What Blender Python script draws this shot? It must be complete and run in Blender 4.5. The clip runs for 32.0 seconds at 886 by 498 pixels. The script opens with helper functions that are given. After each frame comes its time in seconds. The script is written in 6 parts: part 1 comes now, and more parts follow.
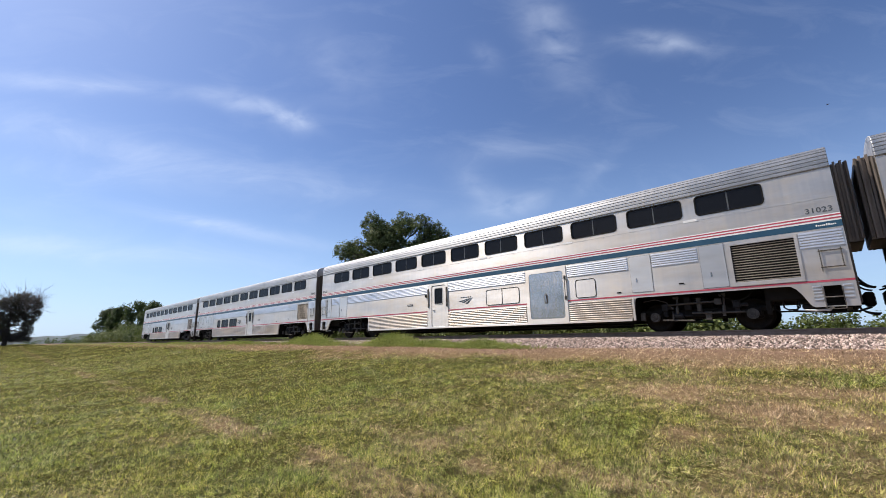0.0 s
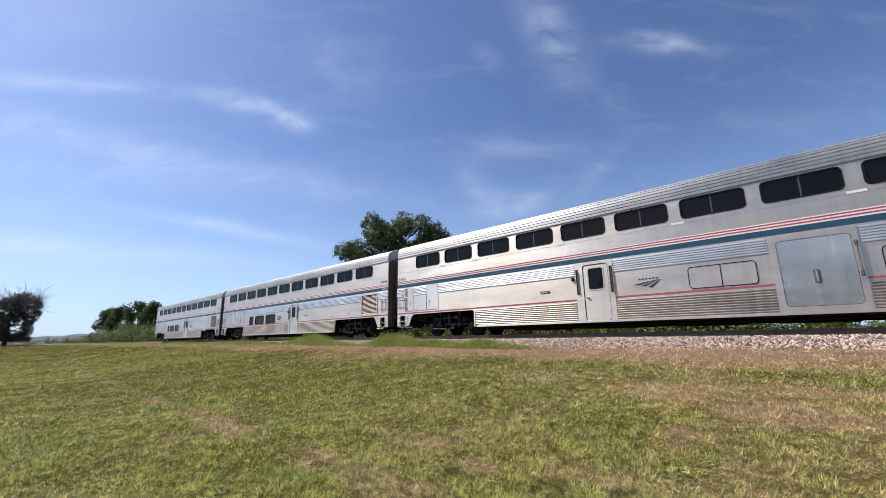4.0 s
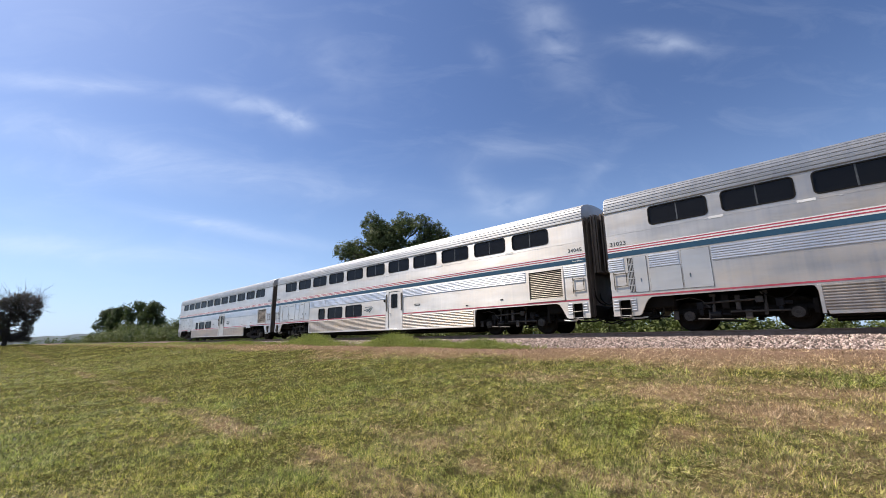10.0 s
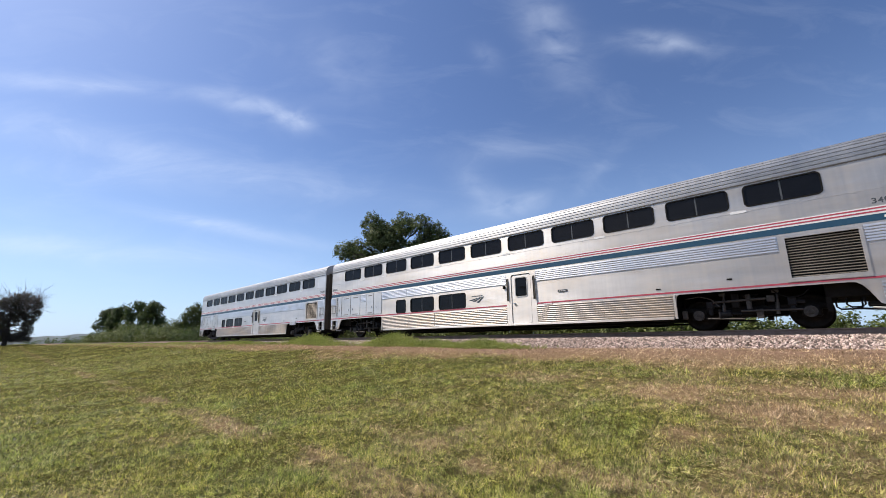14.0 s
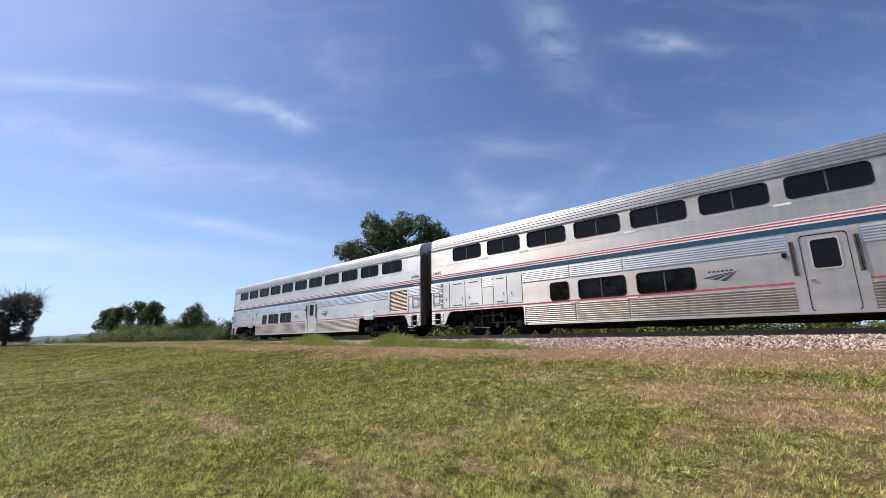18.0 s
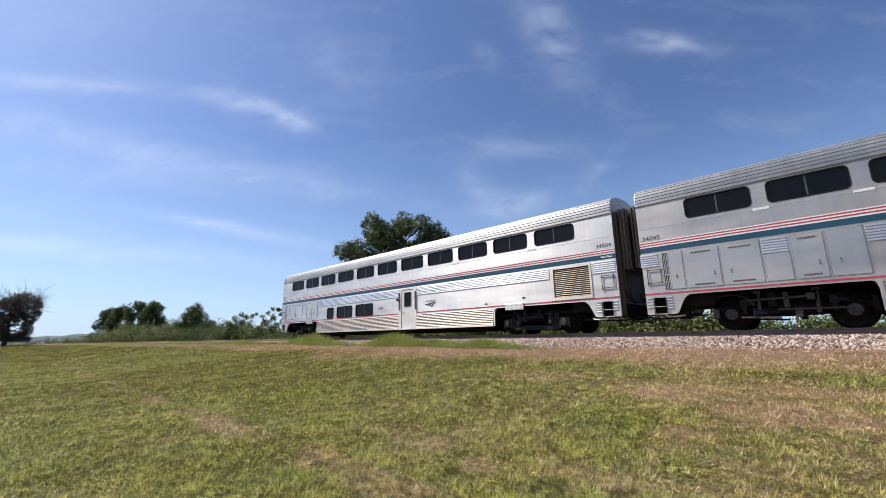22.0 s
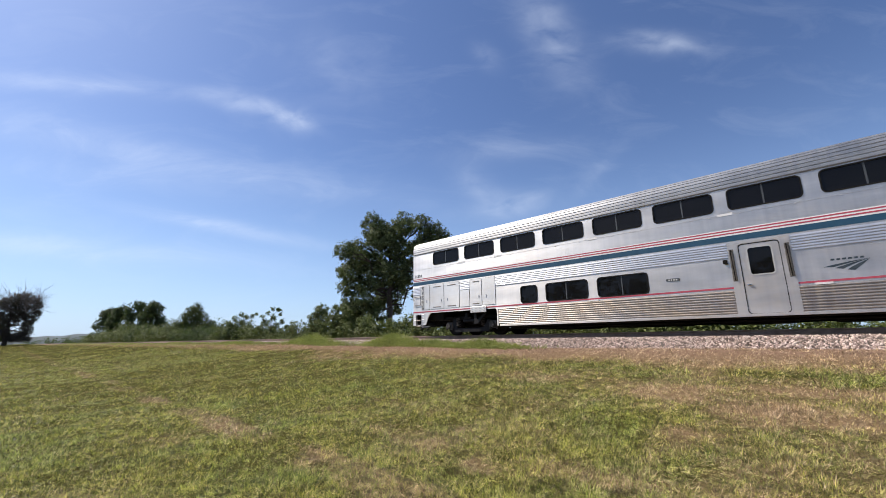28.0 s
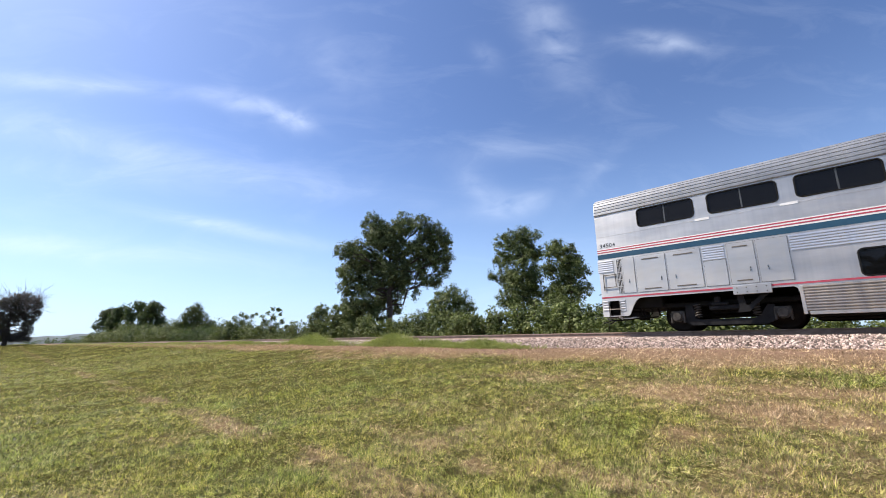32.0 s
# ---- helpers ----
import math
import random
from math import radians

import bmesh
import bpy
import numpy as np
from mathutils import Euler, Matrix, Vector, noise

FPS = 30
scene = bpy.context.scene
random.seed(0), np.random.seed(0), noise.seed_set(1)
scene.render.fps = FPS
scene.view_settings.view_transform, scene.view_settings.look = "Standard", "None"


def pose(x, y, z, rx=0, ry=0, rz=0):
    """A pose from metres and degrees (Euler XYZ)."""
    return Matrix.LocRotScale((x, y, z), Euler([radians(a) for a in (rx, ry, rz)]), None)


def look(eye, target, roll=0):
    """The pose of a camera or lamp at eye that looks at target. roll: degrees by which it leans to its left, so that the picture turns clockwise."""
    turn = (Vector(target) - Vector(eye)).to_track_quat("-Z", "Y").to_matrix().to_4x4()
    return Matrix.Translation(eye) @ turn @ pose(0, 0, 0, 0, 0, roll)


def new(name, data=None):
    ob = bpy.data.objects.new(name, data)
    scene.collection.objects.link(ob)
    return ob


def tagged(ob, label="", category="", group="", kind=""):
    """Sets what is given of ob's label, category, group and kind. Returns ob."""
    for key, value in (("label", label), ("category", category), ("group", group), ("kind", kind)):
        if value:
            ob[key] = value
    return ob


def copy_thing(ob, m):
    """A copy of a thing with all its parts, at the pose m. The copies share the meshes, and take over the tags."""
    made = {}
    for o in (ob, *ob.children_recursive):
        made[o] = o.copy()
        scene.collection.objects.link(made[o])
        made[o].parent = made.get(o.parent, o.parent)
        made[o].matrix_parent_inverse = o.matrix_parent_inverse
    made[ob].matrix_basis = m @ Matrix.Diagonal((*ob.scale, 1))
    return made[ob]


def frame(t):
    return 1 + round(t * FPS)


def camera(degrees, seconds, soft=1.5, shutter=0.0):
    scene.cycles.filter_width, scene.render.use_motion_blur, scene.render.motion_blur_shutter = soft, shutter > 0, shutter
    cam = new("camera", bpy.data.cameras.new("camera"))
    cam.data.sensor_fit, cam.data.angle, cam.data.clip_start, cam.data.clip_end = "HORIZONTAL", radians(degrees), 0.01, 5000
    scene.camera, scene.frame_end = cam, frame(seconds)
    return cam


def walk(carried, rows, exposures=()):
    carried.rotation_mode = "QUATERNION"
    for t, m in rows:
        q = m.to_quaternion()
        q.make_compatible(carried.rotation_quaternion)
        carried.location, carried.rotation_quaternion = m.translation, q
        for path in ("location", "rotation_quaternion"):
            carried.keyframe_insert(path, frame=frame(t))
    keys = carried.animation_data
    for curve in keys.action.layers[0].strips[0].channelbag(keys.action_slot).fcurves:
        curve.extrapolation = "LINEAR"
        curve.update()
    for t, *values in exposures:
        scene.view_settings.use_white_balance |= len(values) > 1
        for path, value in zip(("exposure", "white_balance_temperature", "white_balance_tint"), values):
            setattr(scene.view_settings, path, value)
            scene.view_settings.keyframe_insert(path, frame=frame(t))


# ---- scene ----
# ---------------------------------------------------------------- camera
# Track along x, its centre line at y = 0, top of rail at z = 0. The train runs towards +x.
cam = camera(94.83, 32.0, soft=0.75, shutter=0.2)
EYE = (0.0, -15.77, -0.100)
YAW, PITCH_UP = radians(46.57), radians(12.32)
AIM = (EYE[0] - math.cos(YAW) * math.cos(PITCH_UP), EYE[1] + math.sin(YAW) * math.cos(PITCH_UP), EYE[2] + math.sin(PITCH_UP))
walk(cam, [(0.0, look(EYE, AIM, -0.87)), (32.0, look(EYE, AIM, -0.87))], exposures=[(0.0, 0.53), (25.0, 0.50), (28.0, 0.49), (30.0, 0.53), (31.0, 0.73), (32.0, 0.85)])

# ---------------------------------------------------------------- world and sun
SUN = Vector((-0.60, -0.27, 0.753)).normalized()


def link(t, a, b):
    t.links.new(a, b)


def math_node(t, op, a, b=None, c=None):
    n = t.nodes.new("ShaderNodeMath")
    n.operation = op
    for i, v in enumerate((a, b, c)):
        if v is None:
            continue
        if isinstance(v, (int, float)):
            n.inputs[i].default_value = v
        else:
            link(t, v, n.inputs[i])
    return n.outputs[0]


def noise_node(t, vec, scale, detail=4.0, rough=0.55, dist=0.0):
    n = t.nodes.new("ShaderNodeTexNoise")
    n.inputs["Scale"].default_value = scale
    n.inputs["Detail"].default_value = detail
    n.inputs["Roughness"].default_value = rough
    n.inputs["Distortion"].default_value = dist
    if vec is not None:
        link(t, vec, n.inputs["Vector"])
    return n.outputs["Fac"]


def mapping(t, vec, scale=(1, 1, 1), loc=(0, 0, 0), rot=(0, 0, 0)):
    n = t.nodes.new("ShaderNodeMapping")
    n.inputs["Scale"].default_value, n.inputs["Location"].default_value = scale, loc
    n.inputs["Rotation"].default_value = rot
    link(t, vec, n.inputs["Vector"])
    return n.outputs[0]


def ramp(t, fac, stops):
    n = t.nodes.new("ShaderNodeValToRGB")
    e = n.color_ramp.elements
    while len(e) < len(stops):
        e.new(0.5)
    for k, (p, c) in zip(e, stops):
        k.position, k.color = p, (*c, 1) if not isinstance(c, (int, float)) else (c, c, c, 1)
    link(t, fac, n.inputs[0])
    return n.outputs[0]


def mix(t, fac, a, b, kind="MIX"):
    n = t.nodes.new("ShaderNodeMixRGB")
    n.blend_type = kind
    for i, v in enumerate((fac, a, b)):
        if isinstance(v, (int, float)):
            n.inputs[i].default_value = v if i == 0 else (v, v, v, 1)
        elif isinstance(v, tuple):
            n.inputs[i].default_value = (*v, 1)
        else:
            link(t, v, n.inputs[i])
    return n.outputs[0]


world = bpy.data.worlds.new("sky")
scene.world = world
world.use_nodes = True
wt = world.node_tree
wt.nodes.clear()
sky = wt.nodes.new("ShaderNodeTexSky")
sky.sky_type, sky.sun_disc = "NISHITA", False
sky.sun_elevation = math.asin(SUN.z)
sky.sun_rotation = math.atan2(SUN.x, SUN.y)
sky.air_density, sky.dust_density, sky.ozone_density = 1.0, 0.9, 1.6
# thin high cloud: streaks in the direction sphere, centred on the open sky over the field
tc = wt.nodes.new("ShaderNodeTexCoord")
FW = (Vector(AIM) - Vector(EYE)).normalized()
RT = FW.cross(Vector((0, 0, 1))).normalized()
UP = RT.cross(FW)


def dotted(v):
    n = wt.nodes.new("ShaderNodeVectorMath")
    n.operation = "DOT_PRODUCT"
    link(wt, tc.outputs["Generated"], n.inputs[0])
    n.inputs[1].default_value = v
    return n.outputs["Value"]


depth = math_node(wt, "MAXIMUM", dotted(FW), 0.05)
su = math_node(wt, "DIVIDE", dotted(RT), depth)
sv = math_node(wt, "DIVIDE", dotted(UP), depth)
comb = wt.nodes.new("ShaderNodeCombineXYZ")
link(wt, su, comb.inputs[0])
link(wt, sv, comb.inputs[1])
flat = comb.outputs[0]
wisp = noise_node(wt, mapping(wt, flat, (2.2, 7.0, 1.0), (3.1, 1.7, 0), (0, 0, radians(12))), 1.6, 7.0, 0.62, 0.7)
puff = noise_node(wt, mapping(wt, flat, (5.0, 9.0, 1.0), (0.4, 2.2, 0), (0, 0, radians(-25))), 2.0, 4.5, 0.5, 0.4)
cloud = None
# centre across, centre up, half length, half width, slope in degrees, strength, texture
for cu, cv, hl, hw, deg, power, tex in [
        (-0.88, 0.416, 0.34, 0.020, -5, 0.36, wisp), (-0.485, 0.362, 0.09, 0.020, -14, 0.38, puff), (-0.40, 0.345, 0.10, 0.014, -26, 0.22, puff),
        (-0.365, 0.322, 0.050, 0.030, -8, 0.40, puff), (-0.52, 0.060, 0.24, 0.016, -12, 0.55, wisp), (-0.85, 0.275, 0.34, 0.040, -11, 0.30, wisp),
        (0.275, 0.520, 0.12, 0.055, -62, 0.32, puff), (0.555, 0.496, 0.105, 0.024, -4, 0.42, puff), (0.115, 0.470, 0.035, 0.025, -40, 0.18, puff),
        (0.15, 0.240, 0.16, 0.030, 4, 0.14, wisp), (0.09, 0.150, 0.070, 0.035, -35, 0.20, puff), (0.18, 0.105, 0.080, 0.026, 10, 0.42, puff),
        (0.37, 0.170, 0.12, 0.018, 48, 0.08, wisp), (-0.60, 0.180, 0.45, 0.040, -5, 0.22, wisp), (-0.26, 0.44, 0.13, 0.07, -40, 0.12, puff), (-0.95, 0.02, 0.40, 0.030, -6, 0.35, wisp)]:
    a = radians(deg)
    du, dv = math_node(wt, "SUBTRACT", su, cu), math_node(wt, "SUBTRACT", sv, cv)
    p = math_node(wt, "ADD", math_node(wt, "MULTIPLY", du, math.cos(a) / hl), math_node(wt, "MULTIPLY", dv, math.sin(a) / hl))
    q = math_node(wt, "ADD", math_node(wt, "MULTIPLY", du, -math.sin(a) / hw), math_node(wt, "MULTIPLY", dv, math.cos(a) / hw))
    d2 = math_node(wt, "ADD", math_node(wt, "MULTIPLY", p, p), math_node(wt, "MULTIPLY", q, q))
    bell = math_node(wt, "POWER", 2.718, math_node(wt, "MULTIPLY", d2, -1.0))
    one = math_node(wt, "MULTIPLY", math_node(wt, "MULTIPLY", bell, 0.80 * power),
                    math_node(wt, "MULTIPLY", math_node(wt, "MAXIMUM", math_node(wt, "SUBTRACT", tex, 0.24), 0.0), 2.3))
    cloud = one if cloud is None else math_node(wt, "ADD", cloud, one)
veil = math_node(wt, "MULTIPLY", math_node(wt, "MAXIMUM", math_node(wt, "SUBTRACT", wisp, 0.50), 0.0), 0.22)
cloud = math_node(wt, "MINIMUM", math_node(wt, "ADD", math_node(wt, "ADD", cloud, 0.015), veil), 0.85)
front = math_node(wt, "GREATER_THAN", dotted(FW), 0.06)
# cirrus added round the unseen rest of the sky, to brighten the steel's reflections
around = noise_node(wt, mapping(wt, tc.outputs["Generated"], (1.6, 3.2, 4.0)), 1.5, 6.0, 0.6, 0.5)
around = math_node(wt, "MULTIPLY", math_node(wt, "MAXIMUM", math_node(wt, "SUBTRACT", around, 0.38), 0.0), 2.2)
cloud = math_node(wt, "ADD", math_node(wt, "MULTIPLY", cloud, front), math_node(wt, "MULTIPLY", around, math_node(wt, "SUBTRACT", 1.0, front)))
tinted = mix(wt, 1.0, sky.outputs[0], (0.835, 1.00, 1.34), "MULTIPLY")
# pale haze low over the land
low = math_node(wt, "MAXIMUM", math_node(wt, "SUBTRACT", 1.0, math_node(wt, "MULTIPLY", math_node(wt, "ABSOLUTE", dotted((0, 0, 1))), 1.9)), 0.0)
tinted = mix(wt, math_node(wt, "MULTIPLY", math_node(wt, "MULTIPLY", low, low), 0.60), tinted, (7.0, 9.6, 13.2))
white = mix(wt, cloud, tinted, (10.0, 11.0, 13.0))
bg = wt.nodes.new("ShaderNodeBackground")
bg.inputs["Strength"].default_value = 0.066
link(wt, white, bg.inputs[0])
wo = wt.nodes.new("ShaderNodeOutputWorld")
link(wt, bg.outputs[0], wo.inputs[0])

sun = new("sun", bpy.data.lights.new("sun", "SUN"))
sun.data.energy, sun.data.angle, sun.data.color = 5.0, radians(0.55), (1.0, 0.895, 0.785)
sun.matrix_world = look(SUN * 100, (0, 0, 0))


# ---------------------------------------------------------------- materials
def material(name, rough=0.6, metal=0.0):
    m = bpy.data.materials.new(name)
    m.use_nodes = True
    t = m.node_tree
    b = t.nodes["Principled BSDF"]
    b.inputs["Roughness"].default_value, b.inputs["Metallic"].default_value = rough, metal
    return m, t, b


def coords(t, which="Object"):
    return t.nodes.new("ShaderNodeTexCoord").outputs[which]


def bump(t, b, height, strength=0.3, distance=0.01):
    n = t.nodes.new("ShaderNodeBump")
    n.inputs["Strength"].default_value, n.inputs["Distance"].default_value = strength, distance
    link(t, height, n.inputs["Height"])
    link(t, n.outputs[0], b.inputs["Normal"])


def surface(name, c1, c2, scale=4.0, rough=0.6, metal=0.0, grain=60.0, bumps=0.15, dist=0.004, stretch=(1, 1, 1), rspread=0.15):
    """A plain worn surface: two colours in blotches, a fine grain, and relief."""
    m, t, b = material(name, rough, metal)
    v = mapping(t, coords(t), stretch)
    big, fine = noise_node(t, v, scale, 5.0, 0.6), noise_node(t, v, grain, 3.0, 0.6)
    f = math_node(t, "ADD", math_node(t, "MULTIPLY", big, 0.7), math_node(t, "MULTIPLY", fine, 0.3))
    col = ramp(t, f, [(0.32, c1), (0.68, c2)])
    link(t, col, b.inputs["Base Color"])
    link(t, math_node(t, "ADD", math_node(t, "MULTIPLY", big, rspread), rough - rspread / 2), b.inputs["Roughness"])
    bump(t, b, fine, bumps, dist)
    return m


def steel_material(name, c1, c2, rough, dirt=0.35, streak=0.25, aniso=0.8, dust=0.5):
    """Stainless side sheet: brushed lengthwise, with dust low down the sheet and rain streaks."""
    m, t, b = material(name, rough, 1.0)
    v = coords(t)
    blot = noise_node(t, mapping(t, v, (0.35, 1, 1.3)), 1.3, 5.0, 0.6)
    run = noise_node(t, mapping(t, v, (5.0, 1, 0.25)), 1.4, 4.0, 0.6)
    brush = noise_node(t, mapping(t, v, (1.5, 60, 90)), 6.0, 2.0, 0.5)
    oil = noise_node(t, mapping(t, v, (1.1, 1, 1.0)), 0.8, 2.0, 0.5)
    col = ramp(t, math_node(t, "ADD", math_node(t, "MULTIPLY", blot, 1 - streak), math_node(t, "MULTIPLY", run, streak)), [(0.33, c1), (0.66, c2)])
    spray = noise_node(t, mapping(t, v, (0.22, 1, 0.9), (2.7, 0, 0.4)), 1.5, 6.0, 0.65)
    film = ramp(t, math_node(t, "ADD", math_node(t, "MULTIPLY", spray, 0.75), math_node(t, "MULTIPLY", run, 0.25)), [(0.42, 0.0), (0.72, 1.0)])
    film = math_node(t, "MULTIPLY", film, dust)
    link(t, mix(t, film, col, (0.54, 0.43, 0.30)), b.inputs["Base Color"])
    clean = math_node(t, "SUBTRACT", 1.0, math_node(t, "MULTIPLY", math_node(t, "MULTIPLY", run, blot), dirt * 2))
    link(t, math_node(t, "MULTIPLY", clean, math_node(t, "SUBTRACT", 1.0, math_node(t, "MULTIPLY", film, 0.6))), b.inputs["Metallic"])
    link(t, math_node(t, "ADD", math_node(t, "MULTIPLY", blot, 0.16), rough - 0.08), b.inputs["Roughness"])
    dent = noise_node(t, mapping(t, v, (2.4, 1, 0.45)), 1.0, 2.0, 0.5)
    h = math_node(t, "ADD", math_node(t, "ADD", oil, math_node(t, "MULTIPLY", dent, 0.35)), math_node(t, "MULTIPLY", brush, 0.004))
    bump(t, b, h, 0.30, 0.02)
    grain = t.nodes.new("ShaderNodeCombineXYZ")
    grain.inputs[0].default_value = 1.0
    link(t, grain.outputs[0], b.inputs["Tangent"])
    b.inputs["Anisotropic"].default_value, b.inputs["Anisotropic Rotation"].default_value = aniso, 0.25
    return m


M_STEEL = steel_material("stainless_sheet", (0.50, 0.49, 0.48), (0.68, 0.668, 0.655), 0.47, 0.3, 0.34, 0.65, 0.50)
M_STEEL3 = steel_material("clean_sheet", (0.49, 0.50, 0.515), (0.69, 0.70, 0.715), 0.46, 0.3, 0.30, 0.65, 0.22)
M_STEEL2 = steel_material("tan_dusted_sheet", (0.495, 0.488, 0.482), (0.685, 0.672, 0.66), 0.46, 0.3, 0.34, 0.65, 0.62)
M_DOOR = steel_material("smooth_door_sheet", (0.50, 0.50, 0.50), (0.66, 0.655, 0.65), 0.22, 0.35, 0.25, 0.3, 0.25)
M_FLUTE = steel_material("fluted_steel", (0.56, 0.57, 0.58), (0.73, 0.735, 0.745), 0.33, 0.3, 0.15, 0.5, 0.2)
M_SKIRT = steel_material("dusty_fluted_steel", (0.29, 0.270, 0.255), (0.42, 0.392, 0.370), 0.47, 0.6, 0.3, 0.6, 0.8)
M_ROOF = steel_material("roof_steel", (0.33, 0.34, 0.355), (0.46, 0.475, 0.495), 0.50, 0.4, 0.25, 0.6, 0.15)
M_PANEL = steel_material("grey_panel", (0.50, 0.515, 0.53), (0.63, 0.645, 0.66), 0.44, 0.3, 0.12, 0.6, 0.3)
M_RED = surface("red_band", (0.36, 0.046, 0.080), (0.46, 0.080, 0.110), 3, 0.45)
M_WHITE = surface("white_band", (0.70, 0.70, 0.69), (0.80, 0.80, 0.79), 3, 0.45)
M_BLUE = surface("blue_band", (0.012, 0.056, 0.104), (0.019, 0.076, 0.134), 2, 0.42)
M_DARK = surface("dark_underframe", (0.006, 0.0055, 0.005), (0.018, 0.016, 0.014), 3, 0.8)
M_TRUCK = surface("truck_casting", (0.006, 0.0055, 0.005), (0.020, 0.018, 0.016), 5, 0.75, 0.1)
M_TRUCK2 = surface("grey_truck_casting", (0.010, 0.010, 0.011), (0.030, 0.030, 0.032), 4, 0.65, 0.2)
M_WORN = surface("worn_metal", (0.07, 0.062, 0.054), (0.20, 0.18, 0.16), 8, 0.5, 0.6)
M_RIG = surface("greasy_rigging", (0.018, 0.016, 0.014), (0.095, 0.085, 0.075), 8, 0.6, 0.3)
M_WHEEL = surface("wheel_steel", (0.008, 0.007, 0.006), (0.028, 0.023, 0.020), 6, 0.55, 0.6)
M_RUBBER = surface("black_rubber", (0.006, 0.006, 0.006), (0.018, 0.017, 0.016), 4, 0.8)
M_BELLOW = surface("brown_diaphragm", (0.085, 0.068, 0.056), (0.23, 0.190, 0.160), 2.5, 0.65, 0.1, stretch=(1, 1, 0.3))
M_END = surface("grimy_end_sheet", (0.045, 0.036, 0.030), (0.13, 0.108, 0.090), 2.0, 0.7, 0.0, stretch=(1, 1, 0.3))
M_GRILLE = surface("grille_slat", (0.105, 0.092, 0.076), (0.20, 0.178, 0.152), 3, 0.5, 0.5)
M_BLACK = surface("grille_void", (0.006, 0.006, 0.006), (0.014, 0.013, 0.012), 3, 0.9)
M_INSIDE = surface("car_interior", (0.10, 0.10, 0.10), (0.18, 0.175, 0.17), 2, 0.8)
M_LETTER = surface("grey_lettering", (0.040, 0.048, 0.056), (0.085, 0.094, 0.102), 6, 0.5)
M_LOGO = surface("logo_blue_grey", (0.025, 0.040, 0.052), (0.045, 0.065, 0.080), 6, 0.5)
M_PLATE = surface("pale_plate", (0.42, 0.415, 0.40), (0.58, 0.575, 0.555), 6, 0.5, 0.2)
M_CHROME = surface("bright_steel", (0.55, 0.55, 0.55), (0.70, 0.70, 0.70), 6, 0.22, 1.0)

for m_ in (M_DARK, M_TRUCK, M_TRUCK2, M_WHEEL, M_RUBBER):
    m_.node_tree.nodes["Principled BSDF"].inputs["Specular IOR Level"].default_value = 0.12


def glass_material():
    m, t, b = material("tinted_glass")
    t.nodes.remove(b)
    gl, tr = t.nodes.new("ShaderNodeBsdfGlossy"), t.nodes.new("ShaderNodeBsdfTransparent")
    gl.inputs["Roughness"].default_value = 0.03
    gl.inputs["Color"].default_value = (0.36, 0.37, 0.40, 1)
    tr.inputs["Color"].default_value = (0.055, 0.06, 0.062, 1)
    fr, ms = t.nodes.new("ShaderNodeFresnel"), t.nodes.new("ShaderNodeMixShader")
    fr.inputs[0].default_value = 1.45
    link(t, fr.outputs[0], ms.inputs[0])
    link(t, tr.outputs[0], ms.inputs[1])
    link(t, gl.outputs[0], ms.inputs[2])
    # a thin film of dust on the pane
    df, dust = t.nodes.new("ShaderNodeBsdfGlossy"), t.nodes.new("ShaderNodeMixShader")
    df.inputs["Color"].default_value = (0.50, 0.46, 0.44, 1)
    df.inputs["Roughness"].default_value = 0.45
    dust.inputs[0].default_value = 0.022
    link(t, ms.outputs[0], dust.inputs[1])
    link(t, df.outputs[0], dust.inputs[2])
    link(t, dust.outputs[0], t.nodes["Material Output"].inputs[0])
    return m


M_GLASS = glass_material()


